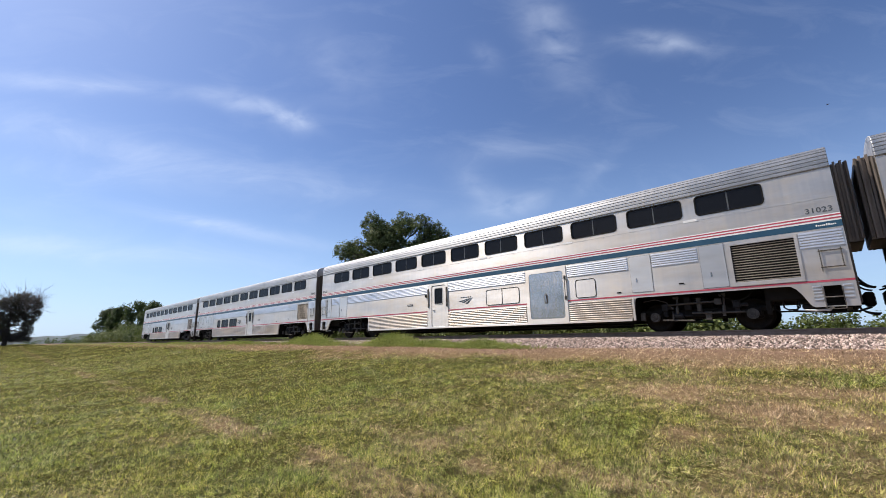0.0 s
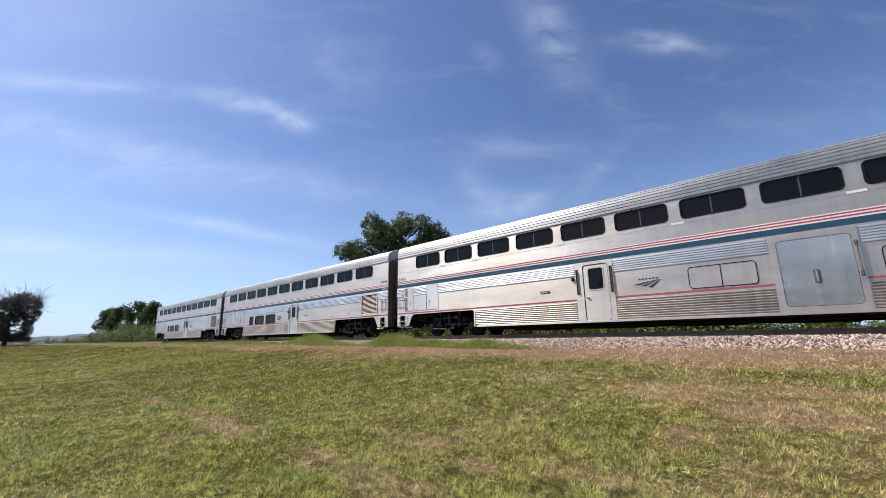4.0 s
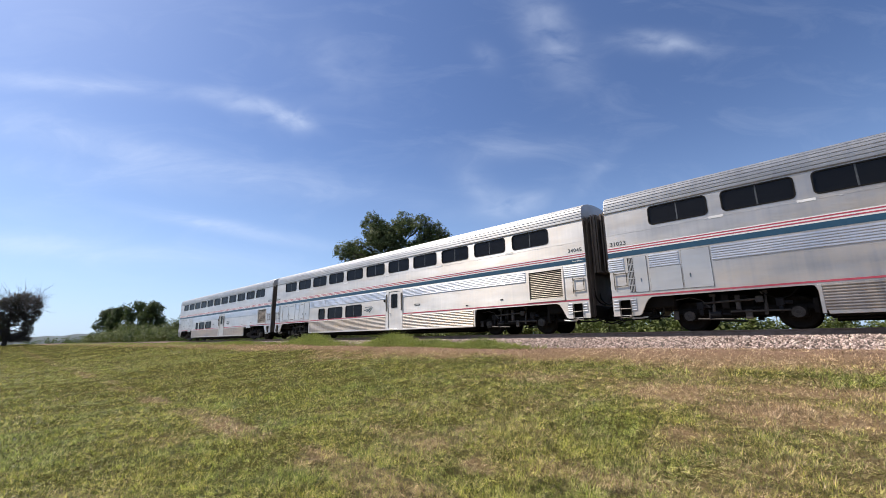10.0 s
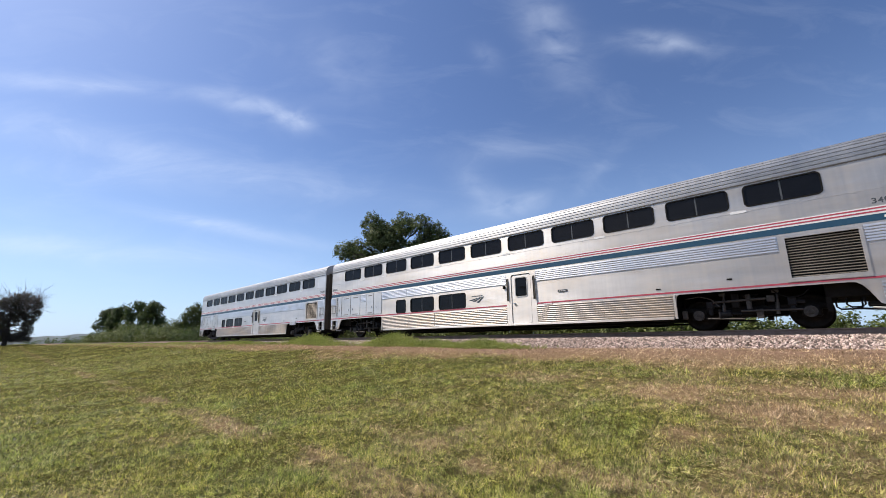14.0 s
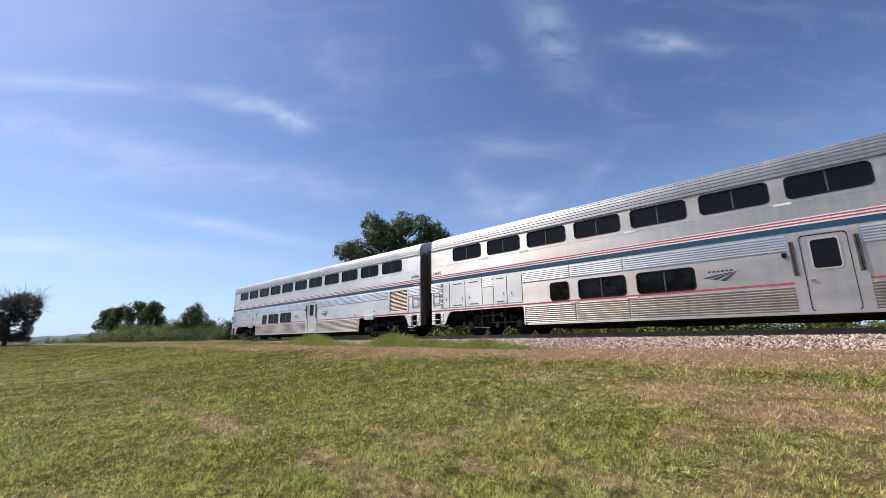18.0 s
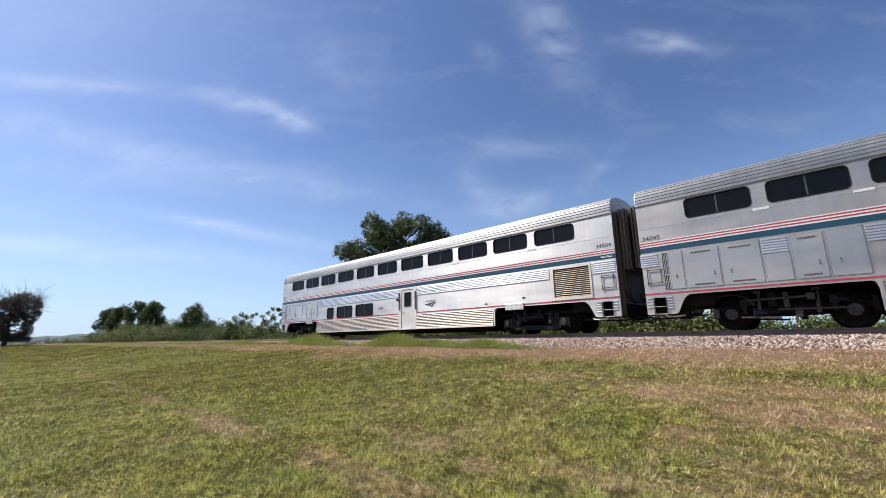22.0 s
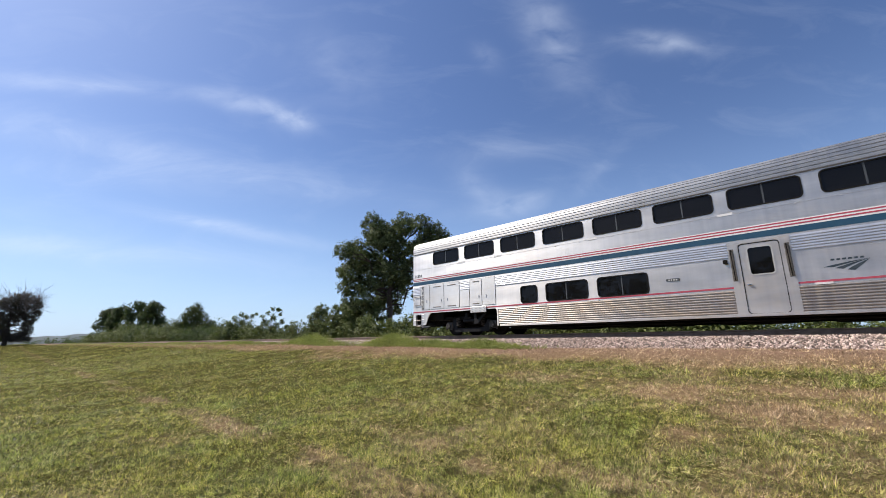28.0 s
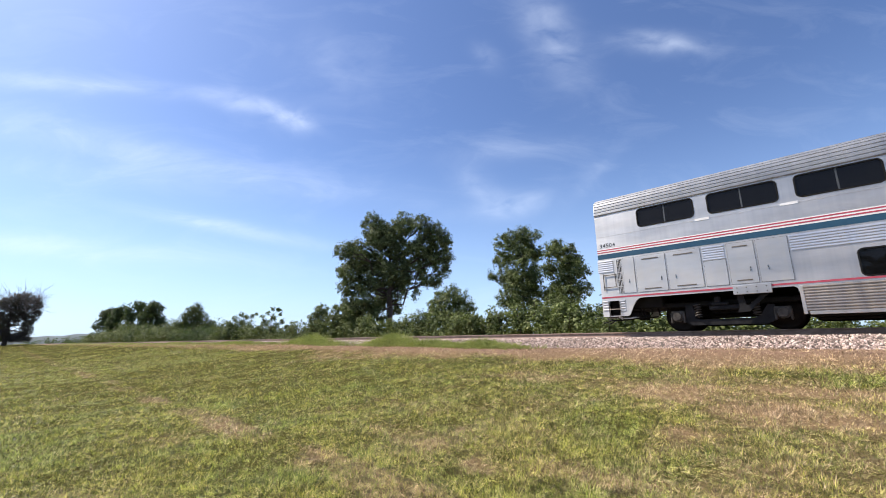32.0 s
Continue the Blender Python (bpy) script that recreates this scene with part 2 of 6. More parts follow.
def turf_factor(t, v):
    """How dry the turf is at a place: small patches, a mown rut, and the scorched strip along the ballast."""
    sep = t.nodes.new("ShaderNodeSeparateXYZ")
    link(t, v, sep.inputs[0])
    x, y = sep.outputs[0], sep.outputs[1]
    n1, n2 = noise_node(t, v, 0.45, 3.0, 0.55), noise_node(t, v, 1.7, 5.0, 0.65, 0.4)
    base = math_node(t, "ADD", math_node(t, "MULTIPLY", n1, 0.42), math_node(t, "MULTIPLY", n2, 0.58))
    # scorched strip beside the ballast, widening towards +x
    edge = math_node(t, "SUBTRACT", -5.6, math_node(t, "MULTIPLY", math_node(t, "MAXIMUM", math_node(t, "ADD", x, 9.0), 0.0), 0.07))
    near = math_node(t, "SUBTRACT", y, edge)
    strip = math_node(t, "MINIMUM", math_node(t, "MAXIMUM", math_node(t, "ADD", math_node(t, "MULTIPLY", near, 0.30), 0.08), 0.0), 0.40)
    right = math_node(t, "MINIMUM", math_node(t, "MAXIMUM", math_node(t, "MULTIPLY", math_node(t, "ADD", x, 6.0), 0.016), -0.05), 0.105)
    rut = math_node(t, "ABSOLUTE", math_node(t, "ADD", y, 12.95))
    rut = math_node(t, "MINIMUM", math_node(t, "MULTIPLY", math_node(t, "MAXIMUM", math_node(t, "SUBTRACT", 0.38, rut), 0.0), 1.0), 0.20)
    worn = math_node(t, "MINIMUM", math_node(t, "MAXIMUM", math_node(t, "MULTIPLY", math_node(t, "SUBTRACT", noise_node(t, v, 0.9, 4.0, 0.6), 0.36), 5.0), 0.0), 1.0)
    rut = math_node(t, "MULTIPLY", rut, worn)
    total = math_node(t, "ADD", math_node(t, "ADD", base, rut), math_node(t, "ADD", strip, right))
    # bare straw patches
    for px, py, rx, ry, k in [(-0.4, -9.0, 0.80, 0.40, 0.28), (-0.9, -8.6, 0.6, 0.35, 0.22), (0.1, -7.7, 0.9, 0.35, 0.24), (-2.4, -8.4, 0.7, 0.35, 0.18), (-1.7, -7.9, 0.6, 0.35, 0.18), (-4.9, -7.6, 1.1, 0.45, 0.22), (-1.5, -10.1, 0.35, 0.2, 0.16),
                              (-5.3, -11.7, 0.40, 0.16, 0.12), (-4.1, -11.8, 0.35, 0.2, 0.13), (-3.0, -12.0, 0.30, 0.16, 0.16), (-2.3, -11.7, 0.25, 0.14, 0.12), (-1.7, -11.7, 0.3, 0.2, 0.18), (-7.4, -11.7, 0.6, 0.2, 0.08),
                              (-11.2, -5.8, 2.4, 0.7, 0.24), (-15.5, -6.3, 2.6, 0.7, 0.22), (-27.2, -5.0, 4.0, 0.7, 0.22), (-3.9, -13.0, 1.0, 0.5, -0.15)]:
        dx = math_node(t, "MULTIPLY", math_node(t, "SUBTRACT", x, px), 1 / rx)
        dy = math_node(t, "MULTIPLY", math_node(t, "SUBTRACT", y, py), 1 / ry)
        d2 = math_node(t, "ADD", math_node(t, "MULTIPLY", dx, dx), math_node(t, "MULTIPLY", dy, dy))
        total = math_node(t, "ADD", total, math_node(t, "DIVIDE", 0.85 * k, math_node(t, "ADD", 1.0, math_node(t, "MULTIPLY", d2, d2))))
    return total, x, y


def ground_material():
    m, t, b = material("turf_ground", 0.9)
    v = coords(t)
    f, x, y = turf_factor(t, v)
    fine = noise_node(t, v, 34.0, 5.0, 0.7)
    mid = noise_node(t, v, 6.0, 4.0, 0.6)
    green = ramp(t, fine, [(0.34, (0.018, 0.016, 0.007)), (0.57, (0.076, 0.073, 0.022)), (0.81, (0.22, 0.20, 0.060))])
    dry = ramp(t, fine, [(0.30, (0.045, 0.027, 0.016)), (0.54, (0.21, 0.145, 0.084)), (0.76, (0.46, 0.345, 0.21))])
    scorched = ramp(t, fine, [(0.30, (0.040, 0.025, 0.018)), (0.54, (0.225, 0.148, 0.106)), (0.76, (0.50, 0.36, 0.265))])
    by_track = math_node(t, "MINIMUM", math_node(t, "MAXIMUM", math_node(t, "MULTIPLY", math_node(t, "ADD", y, math_node(t, "ADD", 4.6, math_node(t, "MULTIPLY", mid, 1.2))), 0.9), 0.0), 1.0)
    dry = mix(t, by_track, dry, scorched)
    k = ramp(t, math_node(t, "ADD", f, math_node(t, "MULTIPLY", math_node(t, "SUBTRACT", mid, 0.5), 0.30)), [(0.55, 0.0), (0.78, 1.0)])
    link(t, mix(t, k, green, dry), b.inputs["Base Color"])
    b.inputs["Specular IOR Level"].default_value = 0.0
    bump(t, b, math_node(t, "ADD", fine, mid), 0.6, 0.03)
    return m


def blade_material(name, straw):
    """Blades run from green to straw; straw: how much drier than the turf round them."""
    m, t, b = material(name, 0.40)
    v = coords(t)
    f, x, y = turf_factor(t, v)
    f = math_node(t, "ADD", f, straw)
    rnd = t.nodes.new("ShaderNodeNewGeometry").outputs["Random Per Island"]
    green = ramp(t, rnd, [(0.0, (0.040, 0.052, 0.012)), (0.28, (0.200, 0.245, 0.042)), (0.62, (0.450, 0.465, 0.088)), (0.86, (0.54, 0.48, 0.14)), (1.0, (0.66, 0.54, 0.26))])
    # lusher, bluer patches among the yellow-green
    lush = ramp(t, noise_node(t, v, 0.75, 3.0, 0.6), [(0.46, 0.0), (0.62, 1.0)])
    green = mix(t, lush, green, mix(t, 1.0, green, (0.84, 0.94, 1.02), "MULTIPLY"))
    dry = ramp(t, rnd, [(0.0, (0.12, 0.074, 0.042)), (0.5, (0.44, 0.325, 0.190)), (1.0, (0.72, 0.57, 0.37))])
    k = ramp(t, math_node(t, "ADD", f, math_node(t, "MULTIPLY", math_node(t, "SUBTRACT", math_node(t, "FRACT", math_node(t, "MULTIPLY", rnd, 7.13)), 0.55), 0.42)), [(0.56, 0.0), (0.76, 1.0)])
    # light and shade of the clumps, painted into the blade colour at two scales
    clump = math_node(t, "ADD", math_node(t, "MULTIPLY", noise_node(t, v, 4.6, 3.0, 0.6), 0.42), math_node(t, "MULTIPLY", noise_node(t, v, 15.0, 3.0, 0.6), 0.58))
    col = mix(t, 1.0, mix(t, k, green, dry), ramp(t, clump, [(0.39, 0.25), (0.50, 1.10), (0.61, 1.80)]), "MULTIPLY")
    link(t, col, b.inputs["Base Color"])
    b.inputs["Specular IOR Level"].default_value = 0.35
    tl, ms = t.nodes.new("ShaderNodeBsdfTranslucent"), t.nodes.new("ShaderNodeMixShader")
    link(t, col, tl.inputs[0])
    ms.inputs[0].default_value = 0.3
    link(t, b.outputs[0], ms.inputs[1])
    link(t, tl.outputs[0], ms.inputs[2])
    link(t, ms.outputs[0], t.nodes["Material Output"].inputs[0])
    return m


M_GROUND, M_BLADE, M_THATCH = ground_material(), blade_material("grass_blade", 0.0), blade_material("cut_grass", 0.06)


def leaf_material(name, dark, midc, light, back=0.35):
    m, t, b = material(name, 0.6)
    rnd = t.nodes.new("ShaderNodeNewGeometry").outputs["Random Per Island"]
    big = noise_node(t, coords(t), 0.7, 3.0, 0.6)
    f = math_node(t, "ADD", math_node(t, "MULTIPLY", rnd, 0.34), math_node(t, "MULTIPLY", big, 0.66))
    col = ramp(t, f, [(0.25, dark), (0.5, midc), (0.76, light)])
    link(t, col, b.inputs["Base Color"])
    b.inputs["Specular IOR Level"].default_value = 0.2
    tl, ms = t.nodes.new("ShaderNodeBsdfTranslucent"), t.nodes.new("ShaderNodeMixShader")
    link(t, mix(t, 1.0, col, (1.1, 1.25, 0.6), "MULTIPLY"), tl.inputs[0])
    ms.inputs[0].default_value = back
    link(t, b.outputs[0], ms.inputs[1])
    link(t, tl.outputs[0], ms.inputs[2])
    link(t, ms.outputs[0], t.nodes["Material Output"].inputs[0])
    return m


M_LEAF = leaf_material("cottonwood_leaf", (0.018, 0.027, 0.011), (0.078, 0.104, 0.038), (0.240, 0.275, 0.118), 0.20)
M_LEAF2 = leaf_material("hedge_leaf", (0.020, 0.032, 0.010), (0.088, 0.116, 0.036), (0.270, 0.300, 0.118), 0.20)
M_HEDGE = leaf_material("far_hedge_leaf", (0.040, 0.058, 0.018), (0.085, 0.112, 0.032), (0.165, 0.190, 0.062), 0.2)
M_LEAF3 = leaf_material("far_leaf", (0.028, 0.044, 0.018), (0.050, 0.075, 0.028), (0.090, 0.120, 0.048))
M_LEAF4 = leaf_material("withered_leaf", (0.034, 0.030, 0.031), (0.060, 0.053, 0.052), (0.098, 0.088, 0.080))
M_DRYWEED = leaf_material("dead_weed", (0.070, 0.045, 0.033), (0.255, 0.168, 0.122), (0.56, 0.42, 0.315), 0.2)
M_WEED = leaf_material("weed_leaf", (0.130, 0.155, 0.050), (0.235, 0.260, 0.090), (0.390, 0.395, 0.180))
M_BARK = surface("bark", (0.028, 0.022, 0.017), (0.075, 0.060, 0.048), 3, 0.9, 0, 25, 0.6, 0.02, (1, 1, 0.25))
M_TWIG = surface("bare_twig", (0.10, 0.085, 0.080), (0.20, 0.175, 0.165), 3, 0.9)
# blue-green of the far ridge: distance haze mixed into its base colour
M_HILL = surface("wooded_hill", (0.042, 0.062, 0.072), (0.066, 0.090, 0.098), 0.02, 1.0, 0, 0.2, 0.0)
M_RAIL = surface("rusty_rail", (0.19, 0.125, 0.098), (0.37, 0.27, 0.22), 5, 0.75, 0.0)
M_RAILTOP = surface("polished_railhead", (0.34, 0.32, 0.30), (0.50, 0.48, 0.45), 5, 0.3, 0.9)
M_TIE = surface("tarred_tie", (0.040, 0.030, 0.024), (0.11, 0.085, 0.068), 6, 0.9, 0, 40, 0.5, 0.01, (1, 0.2, 1))


def stone_material(name, island):
    m, t, b = material(name, 0.85)
    v = coords(t)
    fine = noise_node(t, v, 45.0, 4.0, 0.65)
    if island:
        rnd = t.nodes.new("ShaderNodeNewGeometry").outputs["Random Per Island"]
    else:
        vo = t.nodes.new("ShaderNodeTexVoronoi")
        vo.inputs["Scale"].default_value = 16.0
        link(t, v, vo.inputs["Vector"])
        rnd = math_node(t, "FRACT", math_node(t, "MULTIPLY", vo.outputs["Distance"], 7.0))
    col = ramp(t, rnd, [(0.0, (0.080, 0.056, 0.045)), (0.30, (0.31, 0.225, 0.188)), (0.65, (0.55, 0.435, 0.372)), (1.0, (0.80, 0.68, 0.605))])
    link(t, mix(t, math_node(t, "MULTIPLY", fine, 0.35), col, (0.30, 0.22, 0.20)), b.inputs["Base Color"])
    bump(t, b, fine, 0.4, 0.006)
    return m


M_STONE, M_BED = stone_material("ballast_stone", True), surface("ballast_bed", (0.035, 0.027, 0.022), (0.15, 0.115, 0.095), 9.0, 0.95, 0.0, 30.0, 1.0, 0.04)


# ---------------------------------------------------------------- mesh helpers
def raw(name, verts, faces, mat, parent=None, label="", smooth=False):
    me = bpy.data.meshes.new(name)
    me.from_pydata([tuple(v) for v in verts], [], faces)
    me.materials.append(mat)
    if smooth:
        me.shade_smooth()
    ob = new(name, me)
    ob.parent = parent
    return tagged(ob, label)


def quads(name, corners, mat, parent=None, label=""):
    """One mesh of many loose quads; corners: an array (n, 4, 3)."""
    n = len(corners)
    me = bpy.data.meshes.new(name)
    me.vertices.add(4 * n)
    me.vertices.foreach_set("co", np.asarray(corners, np.float32).ravel())
    me.loops.add(4 * n)
    me.loops.foreach_set("vertex_index", np.arange(4 * n, dtype=np.int32))
    me.polygons.add(n)
    me.polygons.foreach_set("loop_start", np.arange(0, 4 * n, 4, dtype=np.int32))
    me.update(calc_edges=True)
    me.materials.append(mat)
    ob = new(name, me)
    ob.parent = parent
    return tagged(ob, label)


def solids(name, verts, tris, mat, parent=None, label=""):
    """One mesh of many small solids; verts (n, k, 3), tris (m, 3) of each solid."""
    n, k, _ = verts.shape
    idx = (np.asarray(tris)[None] + (np.arange(n) * k)[:, None, None]).reshape(-1)
    me = bpy.data.meshes.new(name)
    me.vertices.add(n * k)
    me.vertices.foreach_set("co", verts.astype(np.float32).ravel())
    me.loops.add(len(idx))
    me.loops.foreach_set("vertex_index", idx.astype(np.int32))
    me.polygons.add(len(idx) // 3)
    me.polygons.foreach_set("loop_start", np.arange(0, len(idx), 3, dtype=np.int32))
    me.update(calc_edges=True)
    me.materials.append(mat)
    ob = new(name, me)
    ob.parent = parent
    return tagged(ob, label)


def part(name, bm, mat, parent=None, label="", smooth=False):
    me = bpy.data.meshes.new(name)
    bmesh.ops.recalc_face_normals(bm, faces=bm.faces)
    bm.to_mesh(me)
    bm.free()
    me.materials.append(mat)
    if smooth:
        me.shade_smooth()
    ob = new(name, me)
    ob.parent = parent
    return tagged(ob, label)


def add_box(bm, x0, x1, y0, y1, z0, z1, bevel=0.0):
    vs = [bm.verts.new((x, y, z)) for x in (x0, x1) for y in (y0, y1) for z in (z0, z1)]
    fs = [bm.faces.new([vs[i] for i in f]) for f in ((0, 1, 3, 2), (4, 6, 7, 5), (0, 4, 5, 1), (2, 3, 7, 6), (0, 2, 6, 4), (1, 5, 7, 3))]
    if bevel:
        edges = {e for f in fs for e in f.edges}
        bmesh.ops.bevel(bm, geom=list(edges), offset=bevel, segments=1, affect="EDGES", profile=0.5)


def boxed(x0, x1, y0, y1, z0, z1, bevel=0.0):
    bm = bmesh.new()
    add_box(bm, x0, x1, y0, y1, z0, z1, bevel)
    return bm


def add_tube(bm, path, r, n=8, caps=True):
    """A round bar along a line of points; r: one radius, or one for each point."""
    pts = [Vector(p) for p in path]
    rings = []
    for i, p in enumerate(pts):
        d = (pts[min(i + 1, len(pts) - 1)] - pts[max(i - 1, 0)]).normalized()
        a = d.cross(Vector((0, 0, 1)) if abs(d.z) < 0.9 else Vector((1, 0, 0))).normalized()
        b = d.cross(a)
        rad = r[i] if isinstance(r, (list, tuple)) else r
        rings.append([bm.verts.new(p + (a * math.cos(2 * math.pi * k / n) + b * math.sin(2 * math.pi * k / n)) * rad) for k in range(n)])
    for q, w in zip(rings, rings[1:]):
        for k in range(n):
            bm.faces.new((q[k], q[(k + 1) % n], w[(k + 1) % n], w[k]))
    if caps:
        bm.faces.new(rings[0][::-1])
        bm.faces.new(rings[-1])


def tube(path, r, n=8):
    bm = bmesh.new()
    add_tube(bm, path, r, n)
    return bm


# ---------------------------------------------------------------- ground
RNG = np.random.default_rng(7)
PROFILE_Y = [-3000, -17, -14, -11.5, -9, -6.5, -4.6, -3.3, -2.6, 2.6, 3.6, 6.0, 9.0, 3000]
PROFILE_Z = [-1.75, -1.72, -1.62, -1.42, -1.12, -0.80, -0.575, -0.465, -0.48, -0.56, -0.62, -0.85, -0.95, -1.0]


def ground_z(x, y):
    z = np.interp(y, PROFILE_Y, PROFILE_Z)
    soft = 0.5 * (z + 0.25 * (np.interp(y - 0.7, PROFILE_Y, PROFILE_Z) + np.interp(y + 0.7, PROFILE_Y, PROFILE_Z)) * 2)
    wave = 0.035 * np.sin(x * 0.55 + 0.8 * np.sin(y * 0.7)) * np.sin(y * 0.9 + 1.3) + 0.018 * np.sin(x * 1.9 + y) * np.sin(y * 2.3 - x * 0.7)
    verge = 0.27 * np.exp(-((y + 4.3) / 1.0) ** 2) * np.clip((-8.0 - x) / 22.0, 0, 1)
    swell = 1.35 * np.clip((-60 - x) / 110.0, 0, 1) ** 2 * np.clip((-5.0 - y) / 6.0, 0, 1)
    return soft + verge + swell + wave * np.clip((np.abs(y) - 2.6) / 2.0, 0, 1) * np.clip(60 / (np.abs(x) + np.abs(y) + 1), 0, 1)


def graded(lo, hi, fine_lo, fine_hi, step, growth=1.22):
    mid = list(np.arange(fine_lo, fine_hi + 1e-6, step))
    for sign, end in ((-1, lo), (1, hi)):
        p, s = (mid[0], step) if sign < 0 else (mid[-1], step)
        while (p > lo if sign < 0 else p < hi):
            s *= growth
            p += sign * s
            mid = [max(p, lo)] + mid if sign < 0 else mid + [min(p, hi)]
    return np.array(mid)


GX, GY = graded(-3000, 3000, -40, 14, 0.35), graded(-3000, 3000, -19, 9, 0.30)
XX, YY = np.meshgrid(GX, GY, indexing="ij")
ZZ = ground_z(XX, YY)
nx, ny = len(GX), len(GY)
gf = [(i * ny + j, (i + 1) * ny + j, (i + 1) * ny + j + 1, i * ny + j + 1) for i in range(nx - 1) for j in range(ny - 1)]
ground = raw("ground", np.stack([XX, YY, ZZ], -1).reshape(-1, 3), gf, M_GROUND, None, "mown grass field rising to a scorched bank beside the track", True)
tagged(ground, "", "ground", "", "structure")

# ballast bed: a long raised bank with sloped shoulders
bx = graded(-1500, 600, -45, 16, 1.0, 1.3)
sect = [(-3.25, -0.60), (-2.95, -0.50), (-2.0, -0.235), (-1.75, -0.195), (1.75, -0.195), (2.0, -0.235), (2.95, -0.50), (3.25, -0.66)]
bv = [(x, y + 0.05 * math.sin(x * 1.3 + y), z) for x in bx for y, z in sect]
k = len(sect)
bf = [(i * k + j, (i + 1) * k + j, (i + 1) * k + j + 1, i * k + j + 1) for i in range(len(bx) - 1) for j in range(k - 1)]
ballast = raw("ballast_bed", bv, bf, M_BED, None, "bank of pinkish crushed stone under the rails")
tagged(ballast, "", "ballast", "", "structure")

# loose stones on the shoulder that faces the field
n = 47000
sx = -46 + 62 * RNG.random(n) ** 0.75
sy = -3.35 + 1.75 * RNG.random(n)
sz = np.interp(sy, [p[0] for p in sect], [p[1] for p in sect])
OCT = np.array([(1, 0, 0), (-1, 0, 0), (0, 1, 0), (0, -1, 0), (0, 0, 1), (0, 0, -1)], float)
OCT_T = [(0, 2, 4), (2, 1, 4), (1, 3, 4), (3, 0, 4), (2, 0, 5), (1, 2, 5), (3, 1, 5), (0, 3, 5)]


def random_turns(count):
    q = RNG.normal(size=(count, 4))
    q /= np.linalg.norm(q, axis=1)[:, None]
    w, x, y, z = q.T
    return np.stack([np.stack([1 - 2 * (y * y + z * z), 2 * (x * y - z * w), 2 * (x * z + y * w)], -1),
                     np.stack([2 * (x * y + z * w), 1 - 2 * (x * x + z * z), 2 * (y * z - x * w)], -1),
                     np.stack([2 * (x * z - y * w), 2 * (y * z + x * w), 1 - 2 * (x * x + y * y)], -1)], 1)


def stones(name, px, py, pz, lo, hi, mat, parent, label):
    m = len(px)
    size = lo + (hi - lo) * RNG.random(m) ** 2
    shape = OCT[None] * (0.65 + 0.5 * RNG.random((m, 6, 1))) * size[:, None, None] * (0.7 + 0.6 * RNG.random((m, 1, 3)))
    v = np.einsum("nij,nkj->nki", random_turns(m), shape) + np.stack([px, py, pz + size * 0.35], -1)[:, None]
    return solids(name, v, OCT_T, mat, parent, label)


st = stones("ballast_stones", sx, sy, sz, 0.018, 0.043, M_STONE, None, "loose pinkish grey crushed stones on the shoulder")
tagged(st, "", "ballast", "", "stuff")

# rails and ties
RAILSECT = [(-0.070, -0.172), (0.070, -0.172), (0.070, -0.160), (0.012, -0.140), (0.010, -0.045), (0.037, -0.036), (0.037, -0.004), (0.030, 0.0),
            (-0.030, 0.0), (-0.037, -0.004), (-0.037, -0.036), (-0.010, -0.045), (-0.012, -0.140), (-0.070, -0.160)]
track = tagged(new("track"), "single railway track of rusty rails on tarred ties", "track", "", "structure")
for yc in (-0.755, 0.755):
    k = len(RAILSECT)
    rx = [-1500, -400, -100, -40, -10, 20, 100, 600]
    rv = [(x, yc + a, b) for x in rx for a, b in RAILSECT]
    rf = [(i * k + j, (i + 1) * k + j, (i + 1) * k + (j + 1) % k, i * k + (j + 1) % k) for i in range(len(rx) - 1) for j in range(k)]
    rail = raw("rail", rv, rf, M_RAIL, track)
    raw("rail_head", [(x, yc + a, 0.002) for x in rx for a in (-0.026, 0.026)], [(2 * i, 2 * i + 1, 2 * i + 3, 2 * i + 2) for i in range(len(rx) - 1)], M_RAILTOP, rail, "polished running surface")
tie_mesh = None
for i in range(110):
    x = -46 + 0.52 * i
    if tie_mesh is None:
        tie = part("tie", boxed(-0.11, 0.11, -1.30, 1.30, -0.33, -0.172, 0.012), M_TIE, track)
        tie_mesh = tie.data
    else:
        tie = new("tie", tie_mesh)
        tie.parent = track
    tie.location = (x, RNG.normal() * 0.02, RNG.normal() * 0.004)
far_ties = np.array([(x + sx_ * 0.11, sy_ * 1.3, -0.176 + (0 if sz_ > 0 else -0.1)) for x in np.arange(-180, -46.3, 0.52) for sx_ in (-1, 1) for sy_ in (-1, 1) for sz_ in (-1, 1)]).reshape(-1, 8, 3)
BOX_T = [(0, 1, 3), (0, 3, 2), (4, 6, 7), (4, 7, 5), (0, 4, 5), (0, 5, 1), (2, 3, 7), (2, 7, 6), (0, 2, 6), (0, 6, 4), (1, 5, 7), (1, 7, 3)]
tagged(solids("far_ties", far_ties, BOX_T, M_TIE, track), "", "", "", "stuff")


